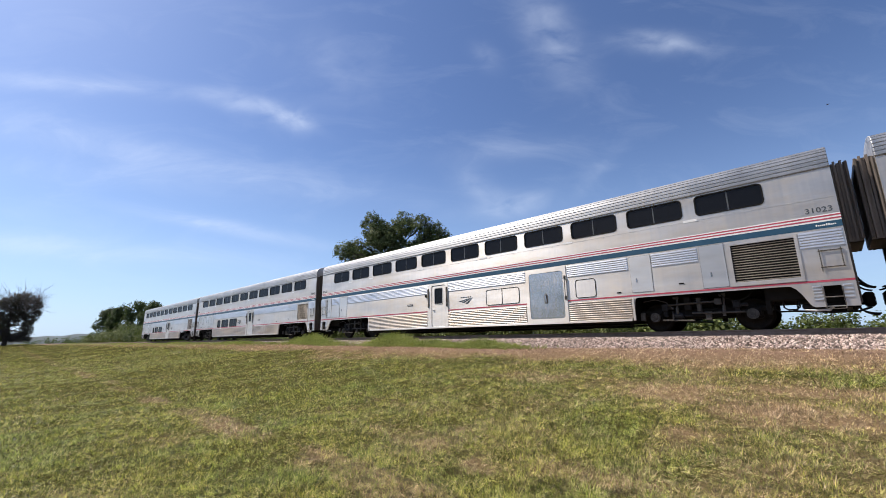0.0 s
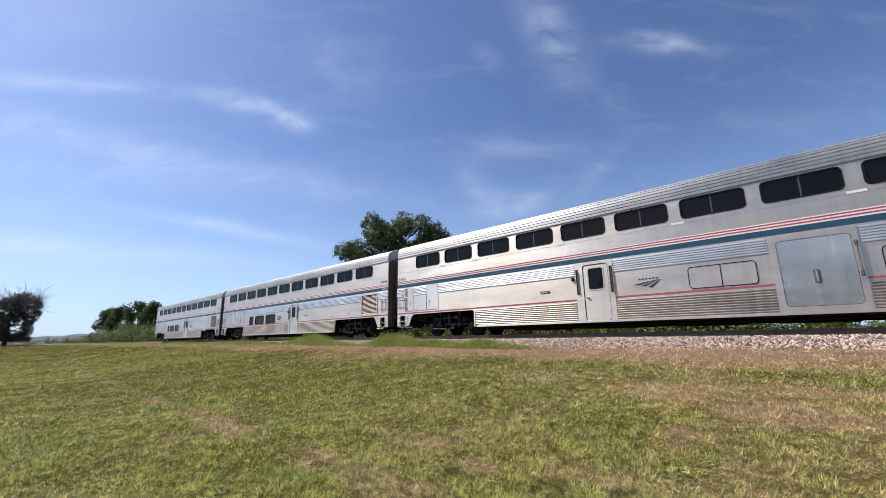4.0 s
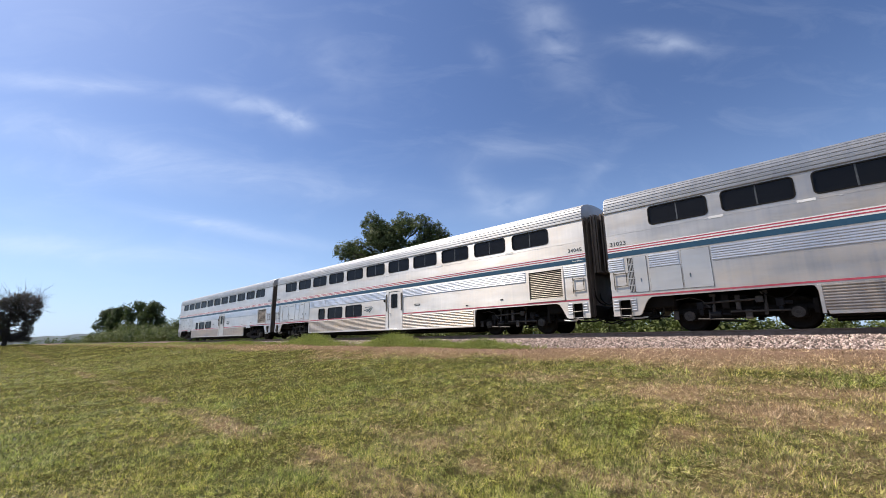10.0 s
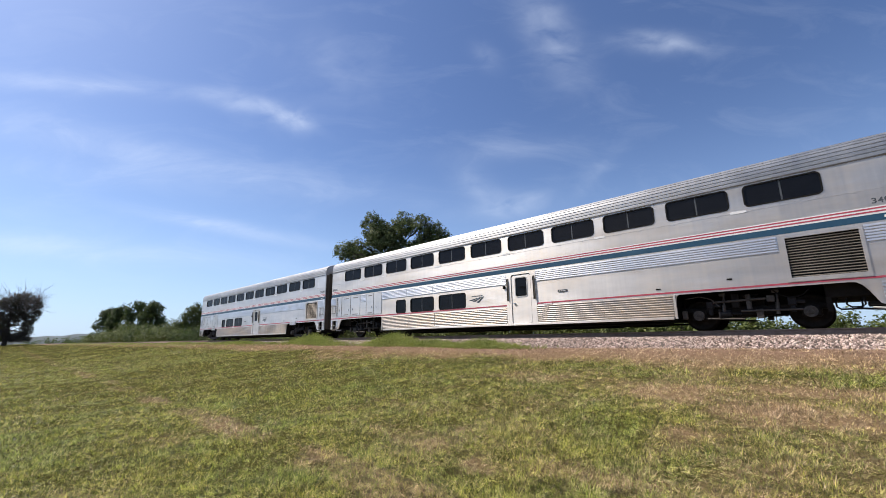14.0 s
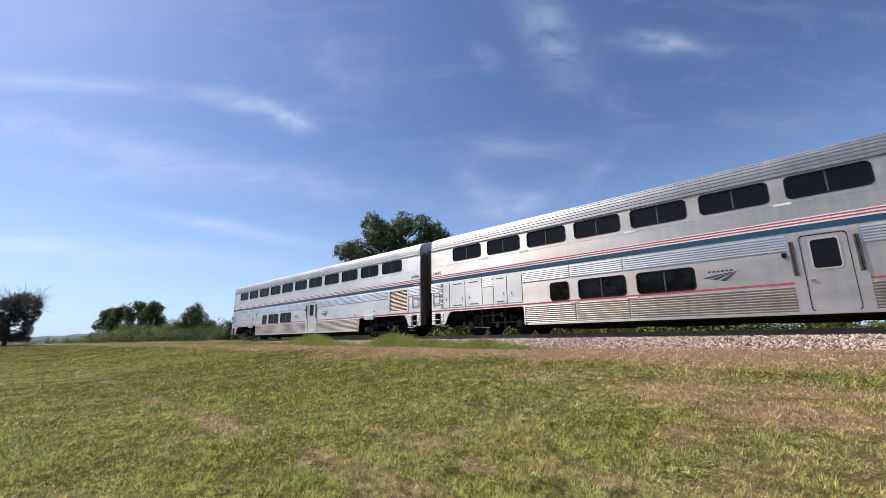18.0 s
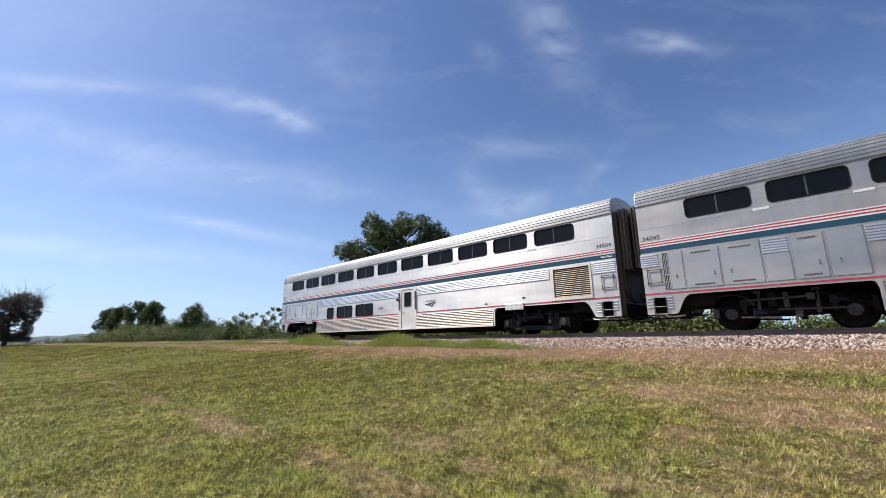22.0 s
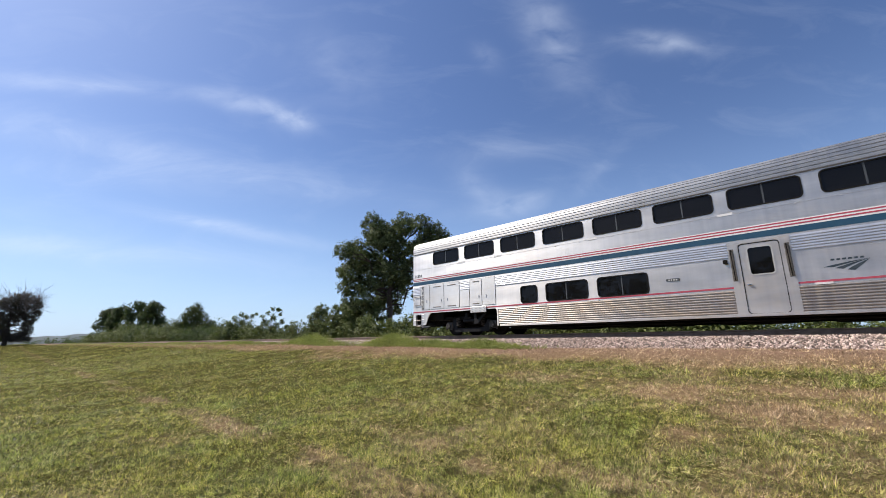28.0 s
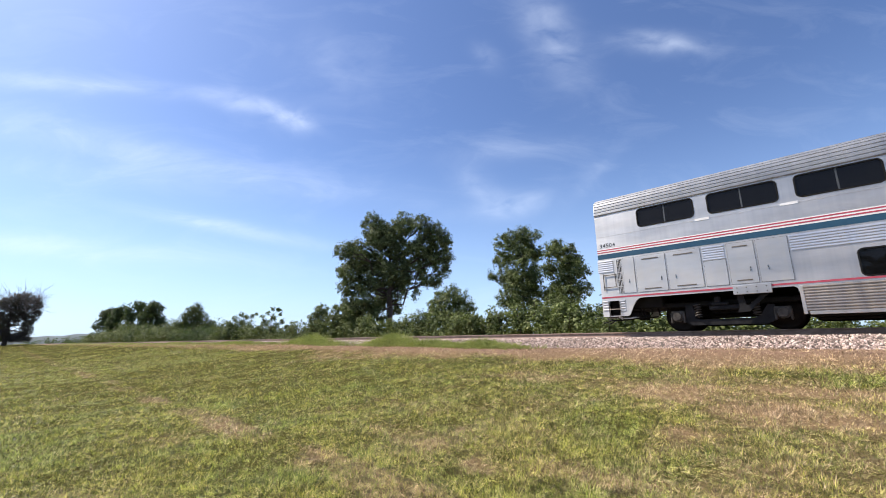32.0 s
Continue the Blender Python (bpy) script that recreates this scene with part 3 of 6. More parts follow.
# ---------------------------------------------------------------- grass
def blades(name, px, py, length, width, lean, label, mat=M_BLADE, base=None, lift=0.0):
    """Loose tapered blades of grass, one pointed face each."""
    m = len(px)
    az, az2 = RNG.random(m) * 2 * math.pi, RNG.random(m) * 2 * math.pi
    z = ground_z(px, py) - 0.01 if base is None else base
    side = np.stack([np.cos(az), np.sin(az), np.zeros(m)], -1) * width[:, None] * 0.5
    d = np.stack([np.cos(az2) * np.sin(lean), np.sin(az2) * np.sin(lean), np.cos(lean)], -1) * length[:, None]
    root = np.stack([px, py, z], -1)
    tip = root + d
    root, tip = root + (0, 0, lift), tip + (0, 0, lift)
    tip[:, 2] -= 0.15 * length * np.sin(lean)
    return solids(name, np.stack([root - side, root + side, tip], 1), [(0, 1, 2)], mat, None, label)


# a fan of ground in front of the viewpoint, denser close by
def fan(count, r0, r1, a0, a1, power):
    r = r0 * (r1 / r0) ** (RNG.random(count) ** power)
    a = radians(a0) + radians(a1 - a0) * RNG.random(count)
    return r * -np.cos(a), EYE[1] + r * np.sin(a), r


# tufts of leaning blades, with thatch lying between them
def tufts(name, count, r0, r1, per, label, a0=-9, a1=101):
    tx, ty, tr = fan(count, r0, r1, a0, a1, 1.0)
    keep = (ty < -3.3) & ~((ty > -5.2) & (RNG.random(len(tx)) < 0.75))
    patchy = np.array([0.8 * noise.noise((a * 1.3, b * 1.3, 0.3)) + 0.9 * noise.noise((a * 4.2, b * 4.2, 5.1)) for a, b in zip(tx, ty)])
    keep &= patchy > -0.50 - 0.5 * np.clip((tr - 8) / 20, 0, 1)
    tx, ty, tr, patchy = tx[keep], ty[keep], tr[keep], patchy[keep]
    m = len(tx) * per
    gr, r_ = np.repeat(tr, per), RNG.random((m, 6))
    az = 2 * math.pi * r_[:, 0]
    off = np.repeat(0.020 + 0.0035 * tr, per) * np.sqrt(r_[:, 1]) * 1.8
    px, py = np.repeat(tx, per) + np.cos(az) * off, np.repeat(ty, per) + np.sin(az) * off
    vigour = np.repeat((0.50 + 0.75 * RNG.random(len(tx)) ** 1.4) * np.clip(1.0 + 0.8 * patchy, 0.5, 1.6), per)
    length = (0.030 + 0.085 * r_[:, 2] ** 1.5) * vigour * (1 + gr * 0.010)
    width = (0.0030 + 0.0028 * r_[:, 3]) * np.clip(gr / 5.0, 1, 2.5)
    lean = 0.20 + 1.20 * r_[:, 4]
    az2 = az + (r_[:, 5] - 0.5) * 4.0
    root = np.stack([px, py, ground_z(px, py) - 0.01], -1)
    flow = np.stack([np.cos(az2), np.sin(az2), np.zeros(m)], -1)
    side = np.stack([-np.sin(az2 + 0.6), np.cos(az2 + 0.6), np.zeros(m)], -1) * width[:, None] * 0.5
    up = np.array((0, 0, 1.0))
    mid = root + (flow * np.sin(lean)[:, None] + up * np.cos(lean)[:, None]) * length[:, None] * 0.6
    bent = np.minimum(lean + 0.35, 1.60)
    tip = mid + (flow * np.sin(bent)[:, None] + up * np.cos(bent)[:, None]) * length[:, None] * 0.5
    ob = solids(name, np.stack([root - side * 1.3, root + side * 1.3, mid * 0.35 + tip * 0.65], 1), [(0, 1, 2)], M_BLADE, None, label)
    return tagged(ob, "", "grass", "", "stuff")


tufts("near_grass", 31000, 3.7, 11.0, 15, "short grass in tufts with straw among the green")
tufts("grass", 36000, 10.5, 48, 12, "mown grass in tufts farther from the path")
sx_, sy_, sr_ = fan(205000, 3.7, 40, -9, 101, 1.0)
keep = sy_ < -3.2
sx_, sy_, sr_ = sx_[keep], sy_[keep], sr_[keep]
m = len(sx_)
tagged(blades("thatch", sx_, sy_, (0.04 + 0.09 * RNG.random(m)) * (1 + sr_ * 0.01), (0.0032 + 0.0032 * RNG.random(m)) * np.clip(sr_ / 5.0, 1, 3.0), 1.15 + 0.36 * RNG.random(m), "dry mown cuttings lying on the turf", M_THATCH, None, 0.018), "", "grass", "", "stuff")
# the lawn goes on behind and beside the viewpoint
tufts("foot_grass", 2600, 0.6, 3.8, 8, "short grass at the foot of the bank")
tufts("back_grass", 6000, 0.6, 14, 8, "short grass behind the path", 101, 351)
bx_, by_, br_ = fan(24000, 8.0, 46, 101, 351, 0.55)
keep = by_ < -3.3
bx_, by_, br_ = bx_[keep], by_[keep], br_[keep]
m = len(bx_)
tagged(blades("lawn_grass", bx_, by_, 0.06 + 0.07 * RNG.random(m), 0.012 + 0.012 * RNG.random(m), 0.3 + 1.0 * RNG.random(m), "mown lawn grass beside the bank"), "", "grass", "", "stuff")

fx, fy, fr_ = fan(100000, 24, 260, -9, 40, 1.0)
ok = fy < -3.3
fx, fy, fr_ = fx[ok], fy[ok], fr_[ok]
m = len(fx)
tagged(blades("far_grass", fx, fy, 0.08 + 0.08 * RNG.random(m), 0.022 + 0.0006 * fr_, 0.5 + 0.8 * RNG.random(m), "mown field grass farther off"), "", "grass", "", "stuff")


def weed_clump(cx, cy, length, deep, tall, count, label):
    """A strip of tall fine weeds growing at the foot of the ballast."""
    t = RNG.normal(size=(count, 2)) * (length / 2.4, deep / 2.4)
    px, py = cx + t[:, 0], cy + t[:, 1]
    hump = np.exp(-(t[:, 0] / (length * 0.42)) ** 2 - (t[:, 1] / (deep * 0.6)) ** 2)
    hgt = tall * (0.45 + 0.55 * hump) * (0.25 + 0.85 * RNG.random(count) ** 1.3)
    base = np.maximum(ground_z(px, py), np.interp(py, [p[0] for p in sect], [p[1] for p in sect], left=-9)) - 0.02
    az, lean = RNG.random(count) * 2 * math.pi, 0.05 + 0.7 * RNG.random(count)
    root = np.stack([px, py, base], -1)
    d = np.stack([np.cos(az) * np.sin(lean), np.sin(az) * np.sin(lean), np.cos(lean)], -1) * hgt[:, None]
    side = np.stack([np.cos(az + 1.3), np.sin(az + 1.3), np.zeros(count)], -1) * 0.006
    stems = np.stack([root - side, root + side, root + d + side * 0.3, root + d - side * 0.3], 1)
    n_leaf = count * 3
    w = RNG.integers(0, count, n_leaf)
    p = root[w] + d[w] * (0.25 + 0.75 * RNG.random(n_leaf))[:, None] + RNG.normal(size=(n_leaf, 3)) * 0.02
    s = 0.022 + 0.030 * RNG.random(n_leaf)
    turns = random_turns(n_leaf)
    a, b = turns[:, :, 0] * s[:, None], turns[:, :, 1] * s[:, None] * 0.35
    leaf = np.stack([p - a, p - b, p + a, p + b], 1)
    return tagged(quads("weed_clump", np.concatenate([stems, leaf]), M_WEED, None, label), "", "weeds", "weeds along the ballast", "stuff")


for args in [(-22.2, -3.4, 3.4, 0.9, 0.80, 4200, "tall green weeds at the foot of the ballast"),
             (-15.0, -3.35, 2.5, 0.8, 0.74, 4200, "tall bushy green weeds at the foot of the ballast"),
             (-12.4, -3.35, 2.2, 0.7, 0.42, 3000, "spreading pale green weeds at the foot of the ballast"),
             (-9.9, -3.30, 2.2, 0.6, 0.42, 2800, "low green weeds at the foot of the ballast"),
             (-31.0, -4.0, 9.0, 1.0, 0.28, 3500, "low rough green strip beside the track"),
             (-46.0, -4.0, 16.0, 1.2, 0.25, 3500, "low rough green strip beside the track"),
             (-75.0, -4.0, 30.0, 1.4, 0.30, 4000, "strip of rough grass beside the far track"),
             (-130.0, -4.0, 60.0, 1.6, 0.40, 4000, "strip of rough grass beside the far track")]:
    weed_clump(*args)


# dead brown weeds along the scorched strip
n_dry = 70000
dx_ = 7.0 - 52 * RNG.random(n_dry) ** 1.4
dy_ = -3.35 - 2.1 * RNG.random(n_dry) ** 1.3
thick = np.array([noise.noise((a * 1.1, b * 1.6, 2.2)) for a, b in zip(dx_, dy_)])
dx_, dy_ = dx_[thick > -0.1], dy_[thick > -0.1]
n_dry = len(dx_)
tagged(blades("dead_weeds", dx_, dy_, 0.04 + 0.12 * RNG.random(n_dry) ** 2, 0.005 + 0.007 * RNG.random(n_dry), 0.4 + 1.1 * RNG.random(n_dry), "dead brown weeds on the scorched strip", M_DRYWEED), "", "weeds", "", "stuff")


# ---------------------------------------------------------------- trees and bushes
def foliage(centres, radii, count, size, spray=0.4, loose=0.6):
    """Leaf quads: most in small sprays on the skin of each mass, facing outwards and up as they grow; the rest fill its inside."""
    area = radii ** 2
    n = int(np.clip(np.sum(area) * 7.0 / spray ** 2, 12, count / 5))
    which = RNG.choice(len(centres), n, p=area / np.sum(area))
    out = RNG.normal(size=(n, 3))
    out /= np.linalg.norm(out, axis=1)[:, None]
    deep = 0.25 + 0.85 * RNG.random(n) ** 0.45
    mid = centres[which] + out * (radii[which] * deep)[:, None] * (0.85 + 0.35 * RNG.random((len(centres), 3)))[which]
    reach = spray * (0.5 + 0.9 * RNG.random(n))
    lit = RNG.integers(0, n, count)
    jit = np.clip(RNG.normal(size=(count, 3)) * 0.5, -0.9, 0.9)
    p = mid[lit] + jit * reach[lit][:, None]
    facing = out[lit] * 0.8 + np.array((0, 0, 0.55)) + RNG.normal(size=(count, 3)) * loose + jit * 0.6
    facing /= np.linalg.norm(facing, axis=1)[:, None]
    a = np.cross(facing, RNG.normal(size=(count, 3)))
    a /= np.linalg.norm(a, axis=1)[:, None] + 1e-9
    b = np.cross(facing, a)
    s = (size * (0.55 + 0.75 * RNG.random(count)) * 0.5)[:, None]
    return np.stack([p - a * s, p - b * s * 0.8, p + a * s, p + b * s * 0.8], 1)


def limb(bm, a, b, r0, r1, wobble=0.06, steps=5):
    a, b = Vector(a), Vector(b)
    L = (b - a).length
    pts = [a.lerp(b, i / steps) + Vector(RNG.normal(size=3)) * wobble * L * (0 < i < steps) for i in range(steps + 1)]
    add_tube(bm, pts, [r0 + (r1 - r0) * i / steps for i in range(steps + 1)], 7)
    return pts


def spread_crown(x, y, masses, deep):
    """Masses (across, up, radius) of a crown that stands along the hedgerow, as places about the foot of the trunk; up is a height over the rails."""
    n = Vector((x - EYE[0], y - EYE[1], 0)).normalized()
    out = []
    for u, z, r in masses:
        w = deep * RNG.normal() * 0.5
        out.append((n.y * u + n.x * w, -n.x * u + n.y * w, z - float(ground_z(np.array(x), np.array(y))), r))
    return out


def tree(name, x, y, height, blobs, count, leaf, mat, label, category="tree", trunk=0.3, spray=0.4, group=""):
    """blobs: (dx, dy, dz, radius) masses of the crown about the foot of the trunk."""
    z0 = float(ground_z(np.array(x), np.array(y))) - 0.1
    root = tagged(new(name), label, category, group)
    root.location = (x, y, z0)
    bm = bmesh.new()
    fork = height * 0.28
    limb(bm, (0, 0, 0), (0.1, 0.05, fork), trunk, trunk * 0.75, 0.02)
    limb(bm, (0.1, 0.05, fork), (0, 0, height * 0.74), trunk * 0.7, trunk * 0.2, 0.02)
    for dx, dy, dz, r in blobs:
        low = float(np.clip(dz - 0.5 * math.hypot(dx, dy) + (2.6 if dz < height * 0.45 else 0.0), fork * 0.75, height * 0.7))
        if r < 0.6 and height > 14:
            continue
        pts = limb(bm, (0.1, 0.05, low), (dx, dy, dz + r * 0.3), trunk * 0.24, trunk * 0.05)
        for i in range(3):
            d = RNG.normal(size=3)
            d /= np.linalg.norm(d)
            limb(bm, pts[3 + i % 2], (dx + d[0] * r * 0.8, dy + d[1] * r * 0.8, dz + abs(d[2]) * r * 0.8), trunk * 0.16, trunk * 0.03, 0.06, 4)
    part("trunk", bm, M_BARK, root, "", True)
    b = np.array(blobs)
    quads("crown", foliage(b[:, :3] + (0, 0, 0.1), b[:, 3], count, leaf, spray), mat, root)
    return root


def bush(x, y, wx, wy, h, count, leaf, mat, label, name="bush", group="hedgerow", clump=0.55, twigs=5):
    z0 = float(ground_z(np.array(x), np.array(y))) - 0.05
    root = tagged(new(name), label, "bush", group)
    root.location = (x, y, z0)
    k = int(14 + wx * wy * 3)
    u = RNG.random((k, 3)) * 2 - 1
    top = h * (1 - 0.45 * (u[:, 0] ** 2 + u[:, 1] ** 2) * 0.7) * (0.72 + 0.4 * RNG.random(k))
    cz = top * (0.25 + 0.75 * RNG.random(k) ** 0.55) - clump * 0.6
    cs = np.stack([u[:, 0] * wx, u[:, 1] * wy, np.maximum(cz, 0.2)], -1)
    bm = bmesh.new()
    for i in range(twigs):
        c = cs[i % k]
        limb(bm, (c[0] * 0.4, c[1] * 0.4, 0), (c[0], c[1], c[2] + clump), 0.05, 0.012, 0.05, 4)
    tagged(part("stems", bm, M_BARK, root, "", True), "", "", "", "stuff")
    quads("foliage", foliage(cs, clump * (0.7 + 0.7 * RNG.random(k)), count, leaf, clump * 0.42), mat, root)
    return root


# the big cottonwood behind the track
CROWN = [(-2.3, 14.3, 1.6), (-0.8, 14.2, 1.3), (1.8, 15.0, 1.35), (0.7, 13.4, 1.8), (4.0, 13.8, 1.4), (5.8, 13.2, 1.4), (6.8, 12.0, 1.3), (7.1, 10.2, 1.05), (6.7, 8.6, 1.0), (5.9, 7.1, 0.8), (4.7, 7.0, 0.75), (3.9, 7.9, 0.9), (3.4, 6.0, 0.5), (3.2, 5.1, 0.32),
         (-3.9, 11.6, 1.3), (-5.2, 10.2, 1.25), (-6.0, 8.3, 0.8), (-4.9, 8.0, 1.3), (-5.2, 6.1, 1.1), (-3.7, 4.8, 1.4), (-2.8, 6.7, 1.6), (-2.4, 10.0, 1.8), (-0.6, 11.6, 1.8), (2.0, 10.9, 1.9), (4.3, 11.4, 1.7),
         (3.4, 9.1, 1.5), (5.4, 10.1, 1.3), (0.7, 8.3, 1.8), (-0.7, 5.8, 1.6), (-2.1, 4.0, 1.3), (1.0, 5.7, 1.2), (1.9, 7.1, 1.05), (-4.6, 3.3, 1.2), (0.8, 3.9, 0.9), (-3.0, 2.7, 1.3), (-1.2, 2.6, 1.0), (-1.0, 8.0, 1.7), (-4.0, 9.4, 1.3), (-1.6, 12.6, 1.5)]
tree("cottonwood_tree", -40.5, 17.0, 16.8, spread_crown(-40.5, 17.0, CROWN, 3.2), 112000, 0.19, M_LEAF,
     "large spreading cottonwood tree in full dark green leaf", "tree", 0.50, 0.38)
tree("young_tree", -21.4, 18.0, 11.7,
     spread_crown(-21.4, 18.0, [(0.3, 9.9, 0.75), (-1.0, 9.8, 0.65), (1.4, 9.5, 0.6), (-1.6, 8.7, 0.85), (0.1, 8.5, 1.15), (1.4, 7.9, 0.65), (-1.8, 7.5, 0.85), (-0.1, 6.7, 1.4), (-1.5, 5.6, 0.95), (-2.8, 5.7, 0.45), (-0.3, 4.8, 1.4), (0.9, 5.3, 1.0),
                                (-1.2, 3.6, 1.1), (1.3, 3.7, 1.05), (0.1, 2.7, 1.4)], 1.4),
     34000, 0.16, M_LEAF2, "tall upright tree with light green leaves", "tree", 0.22, 0.32)
tree("young_tree", -16.6, 18.3, 9.9,
     spread_crown(-16.6, 18.3, [(-0.9, 8.2, 0.5), (0.1, 7.4, 0.5), (-1.4, 7.2, 0.75), (-0.3, 6.5, 0.9), (0.6, 6.5, 0.55), (-1.8, 5.7, 0.75), (-0.5, 5.0, 1.1), (0.8, 5.3, 0.6), (-1.6, 3.8, 0.9), (-0.1, 3.3, 0.95), (-1.1, 2.2, 1.3), (0.9, 4.0, 0.8)], 1.3),
     24000, 0.155, M_LEAF2, "upright leafy tree beside a taller one", "tree", 0.20, 0.30)
tree("round_bush_tree", -27.6, 14.2, 5.6,
     spread_crown(-27.6, 14.2, [(0.2, 4.2, 0.75), (-0.8, 3.9, 0.7), (1.2, 3.8, 0.7), (-1.5, 3.1, 0.65), (-0.1, 2.9, 1.1), (1.4, 2.6, 0.9), (2.2, 2.9, 0.45), (-1.3, 1.9, 1.0), (0.4, 1.4, 1.2), (1.6, 1.2, 0.9)], 1.0),
     13000, 0.17, M_LEAF2, "rounded leafy small tree in the hedgerow", "tree", 0.14, 0.28)

tree("hedgerow_tree", -45.5, 13.5, 5.6, spread_crown(-45.5, 13.5, [(0.4, 3.9, 1.0), (-0.4, 2.7, 1.05), (1.3, 2.7, 1.2), (0.3, 1.4, 1.2), (2.2, 1.4, 0.95)], 1.2),
     13000, 0.19, M_LEAF, "dark rounded tree smothered in leaves in the hedgerow", "tree", 0.16, 0.30)
tree("hedgerow_tree", -50.0, 13.0, 5.2, spread_crown(-50.0, 13.0, [(0.1, 3.6, 0.85), (-0.8, 2.5, 0.9), (0.8, 2.2, 0.95), (-0.1, 1.2, 0.95), (1.9, 4.1, 0.4), (1.8, 3.0, 0.6)], 1.0),
     9000, 0.17, M_LEAF2, "loose pale green tree at the end of the hedgerow", "tree", 0.12, 0.28)


def crown_masses(wide, low, high, count, r0, r1):
    """Uneven masses of a broad crown, facing along the track: fuller in the middle, ragged on top."""
    out = []
    for i in range(count):
        u, w = RNG.random() * 2 - 1, RNG.random()
        top = low + (high - low) * (1 - 0.55 * u * u) * (0.86 + 0.14 * RNG.random())
        r = r0 + (r1 - r0) * RNG.random()
        out.append((RNG.normal() * 1.2, u * wide, max(low, low + (top - low) * w ** 0.6 - r * 0.6), r))
    return out


for fx_, fy_, high, wide, label in [(-260, 18.0, 19.0, 4.6, "broad dark tree with a lumpy crown along the far line"), (-240, 20.2, 18.6, 4.6, "dark round-topped tree between taller ones"),
                                    (-220, 22.8, 20.2, 4.8, "tall dark tree with a rounded crown"), (-205, 24.9, 18.6, 3.8, "dark tree at the end of a far row")]:
    tree("far_tree", fx_, fy_, high, crown_masses(wide, 4.5, high, 30, 1.1, 2.2), 13000, 0.46, M_LEAF3, label, "tree", 0.4, 0.75, "trees along the far line")
tree("vine_covered_tree", -121, 17.5, 11.4,
     [(0, 0.2, 9.9, 0.91), (0, -0.9, 8.8, 1.17), (0, 0.9, 8.5, 1.17), (0, 0, 7.6, 1.56), (0, -2.0, 7.2, 1.04), (0, 2.0, 6.9, 1.17), (-1, -0.9, 6.2, 1.56), (0, 1.1, 5.8, 1.56), (0, -3.1, 5.6, 1.17), (0, 3.1, 5.3, 1.17), (0, 4.3, 5.7, 0.65), (0, 4.7, 4.6, 0.78),
      (0, -4.2, 3.9, 1.30), (-1, -2.0, 4.2, 1.69), (-1, 1.8, 4.1, 1.69), (0, 4.0, 3.6, 1.43), (0, 5.7, 3.0, 1.17), (0, -5.8, 2.8, 1.17), (0, 0, 3.0, 2.08)],
     22000, 0.26, M_HEDGE, "conical tree smothered in vines", "tree", 0.35, 0.6)
tree("sapling", -79.5, 14.0, 6.6, [(0, -0.3, 5.7, 0.35), (0, 0.6, 5.2, 0.4), (0, -1.4, 4.9, 0.45), (0, 1.7, 5.3, 0.35), (0, 2.4, 5.8, 0.25), (0, 0, 4.2, 0.8), (0, -2.2, 4.0, 0.5), (0, 1.4, 4.0, 0.7), (0, -1.0, 3.2, 0.9), (0, 1.0, 2.8, 0.9), (0, -2.4, 2.6, 0.8), (0, 2.3, 2.6, 0.8)],
     5000, 0.20, M_LEAF2, "thin young tree with ragged top", "tree", 0.12, 0.3)
tree("sapling", -67.5, 14.0, 6.6, [(0, 0.2, 6.0, 0.3), (0, -0.7, 5.3, 0.3), (0, 1.2, 5.9, 0.3), (0, 1.6, 5.2, 0.3), (0, -1.5, 4.7, 0.35), (0, 0.3, 4.5, 0.5), (0, 1.9, 4.0, 0.35), (0, -0.9, 3.7, 0.6), (0, 0.8, 3.1, 0.6), (0, -1.7, 2.8, 0.5), (0, 0, 2.0, 0.8)],
     3000, 0.19, M_LEAF2, "sparse young tree with open branches", "tree", 0.11, 0.28)
tree("sapling", -62.0, 14.0, 3.6, [(0, 0, 2.9, 0.3), (0, -0.8, 2.4, 0.4), (0, 0.9, 2.7, 0.35), (0, 0, 1.6, 0.7)],
     1100, 0.22, M_LEAF2, "small scrubby tree beside the saplings", "tree", 0.08, 0.2)
# half-dead tree by the field, its top bare
dead = tree("half_dead_tree", -168, -15.9, 16.5,
            [(0, 2.9, 13.4, 1.50), (0, 0.8, 12.8, 1.65), (0, 4.6, 11.7, 1.50), (0, -1.2, 11.4, 1.80), (0, 5.2, 9.3, 1.35), (0, 2.4, 10.8, 1.95), (0, 0.1, 9.3, 1.95), (0, 4.4, 7.2, 1.50), (0, 2.2, 8.1, 1.80), (0, 3.7, 5.2, 1.20), (0, -1.7, 7.5, 1.80), (0, 0.6, 6.3, 1.50), (0, 3.2, 3.3, 1.20), (0, 1.6, 2.1, 1.20), (0, 4.4, 1.8, 0.90), (0, 0.8, 2.6, 1.60), (0, 2.6, 2.4, 1.40), (0, -1.2, 3.6, 1.80), (0, -2.6, 5.0, 1.80), (0, -3.4, 2.4, 1.60), (0, 4.0, 4.0, 1.30)],
            34000, 0.27, M_LEAF4, "dark half-dead tree with bare twigs above its leaves", "tree", 0.6, 0.5)
bm = bmesh.new()
for i in range(110):
    a, e = RNG.random() * 2 * math.pi, 0.35 + 1.1 * RNG.random()
    b0 = Vector((math.cos(a) * 2.0, 2.0 + math.sin(a) * 2.5, 9.0 + 3.4 * RNG.random()))
    tip = b0 + Vector((math.cos(a) * math.cos(e), math.sin(a) * math.cos(e), math.sin(e))) * (2.4 + 2.8 * RNG.random())
    limb(bm, b0, tip, 0.06, 0.014, 0.07, 4)
    for j in range(3):
        limb(bm, b0.lerp(tip, 0.4 + 0.2 * j), tip + Vector(RNG.normal(size=3)) * 1.2, 0.028, 0.010, 0.05, 3)
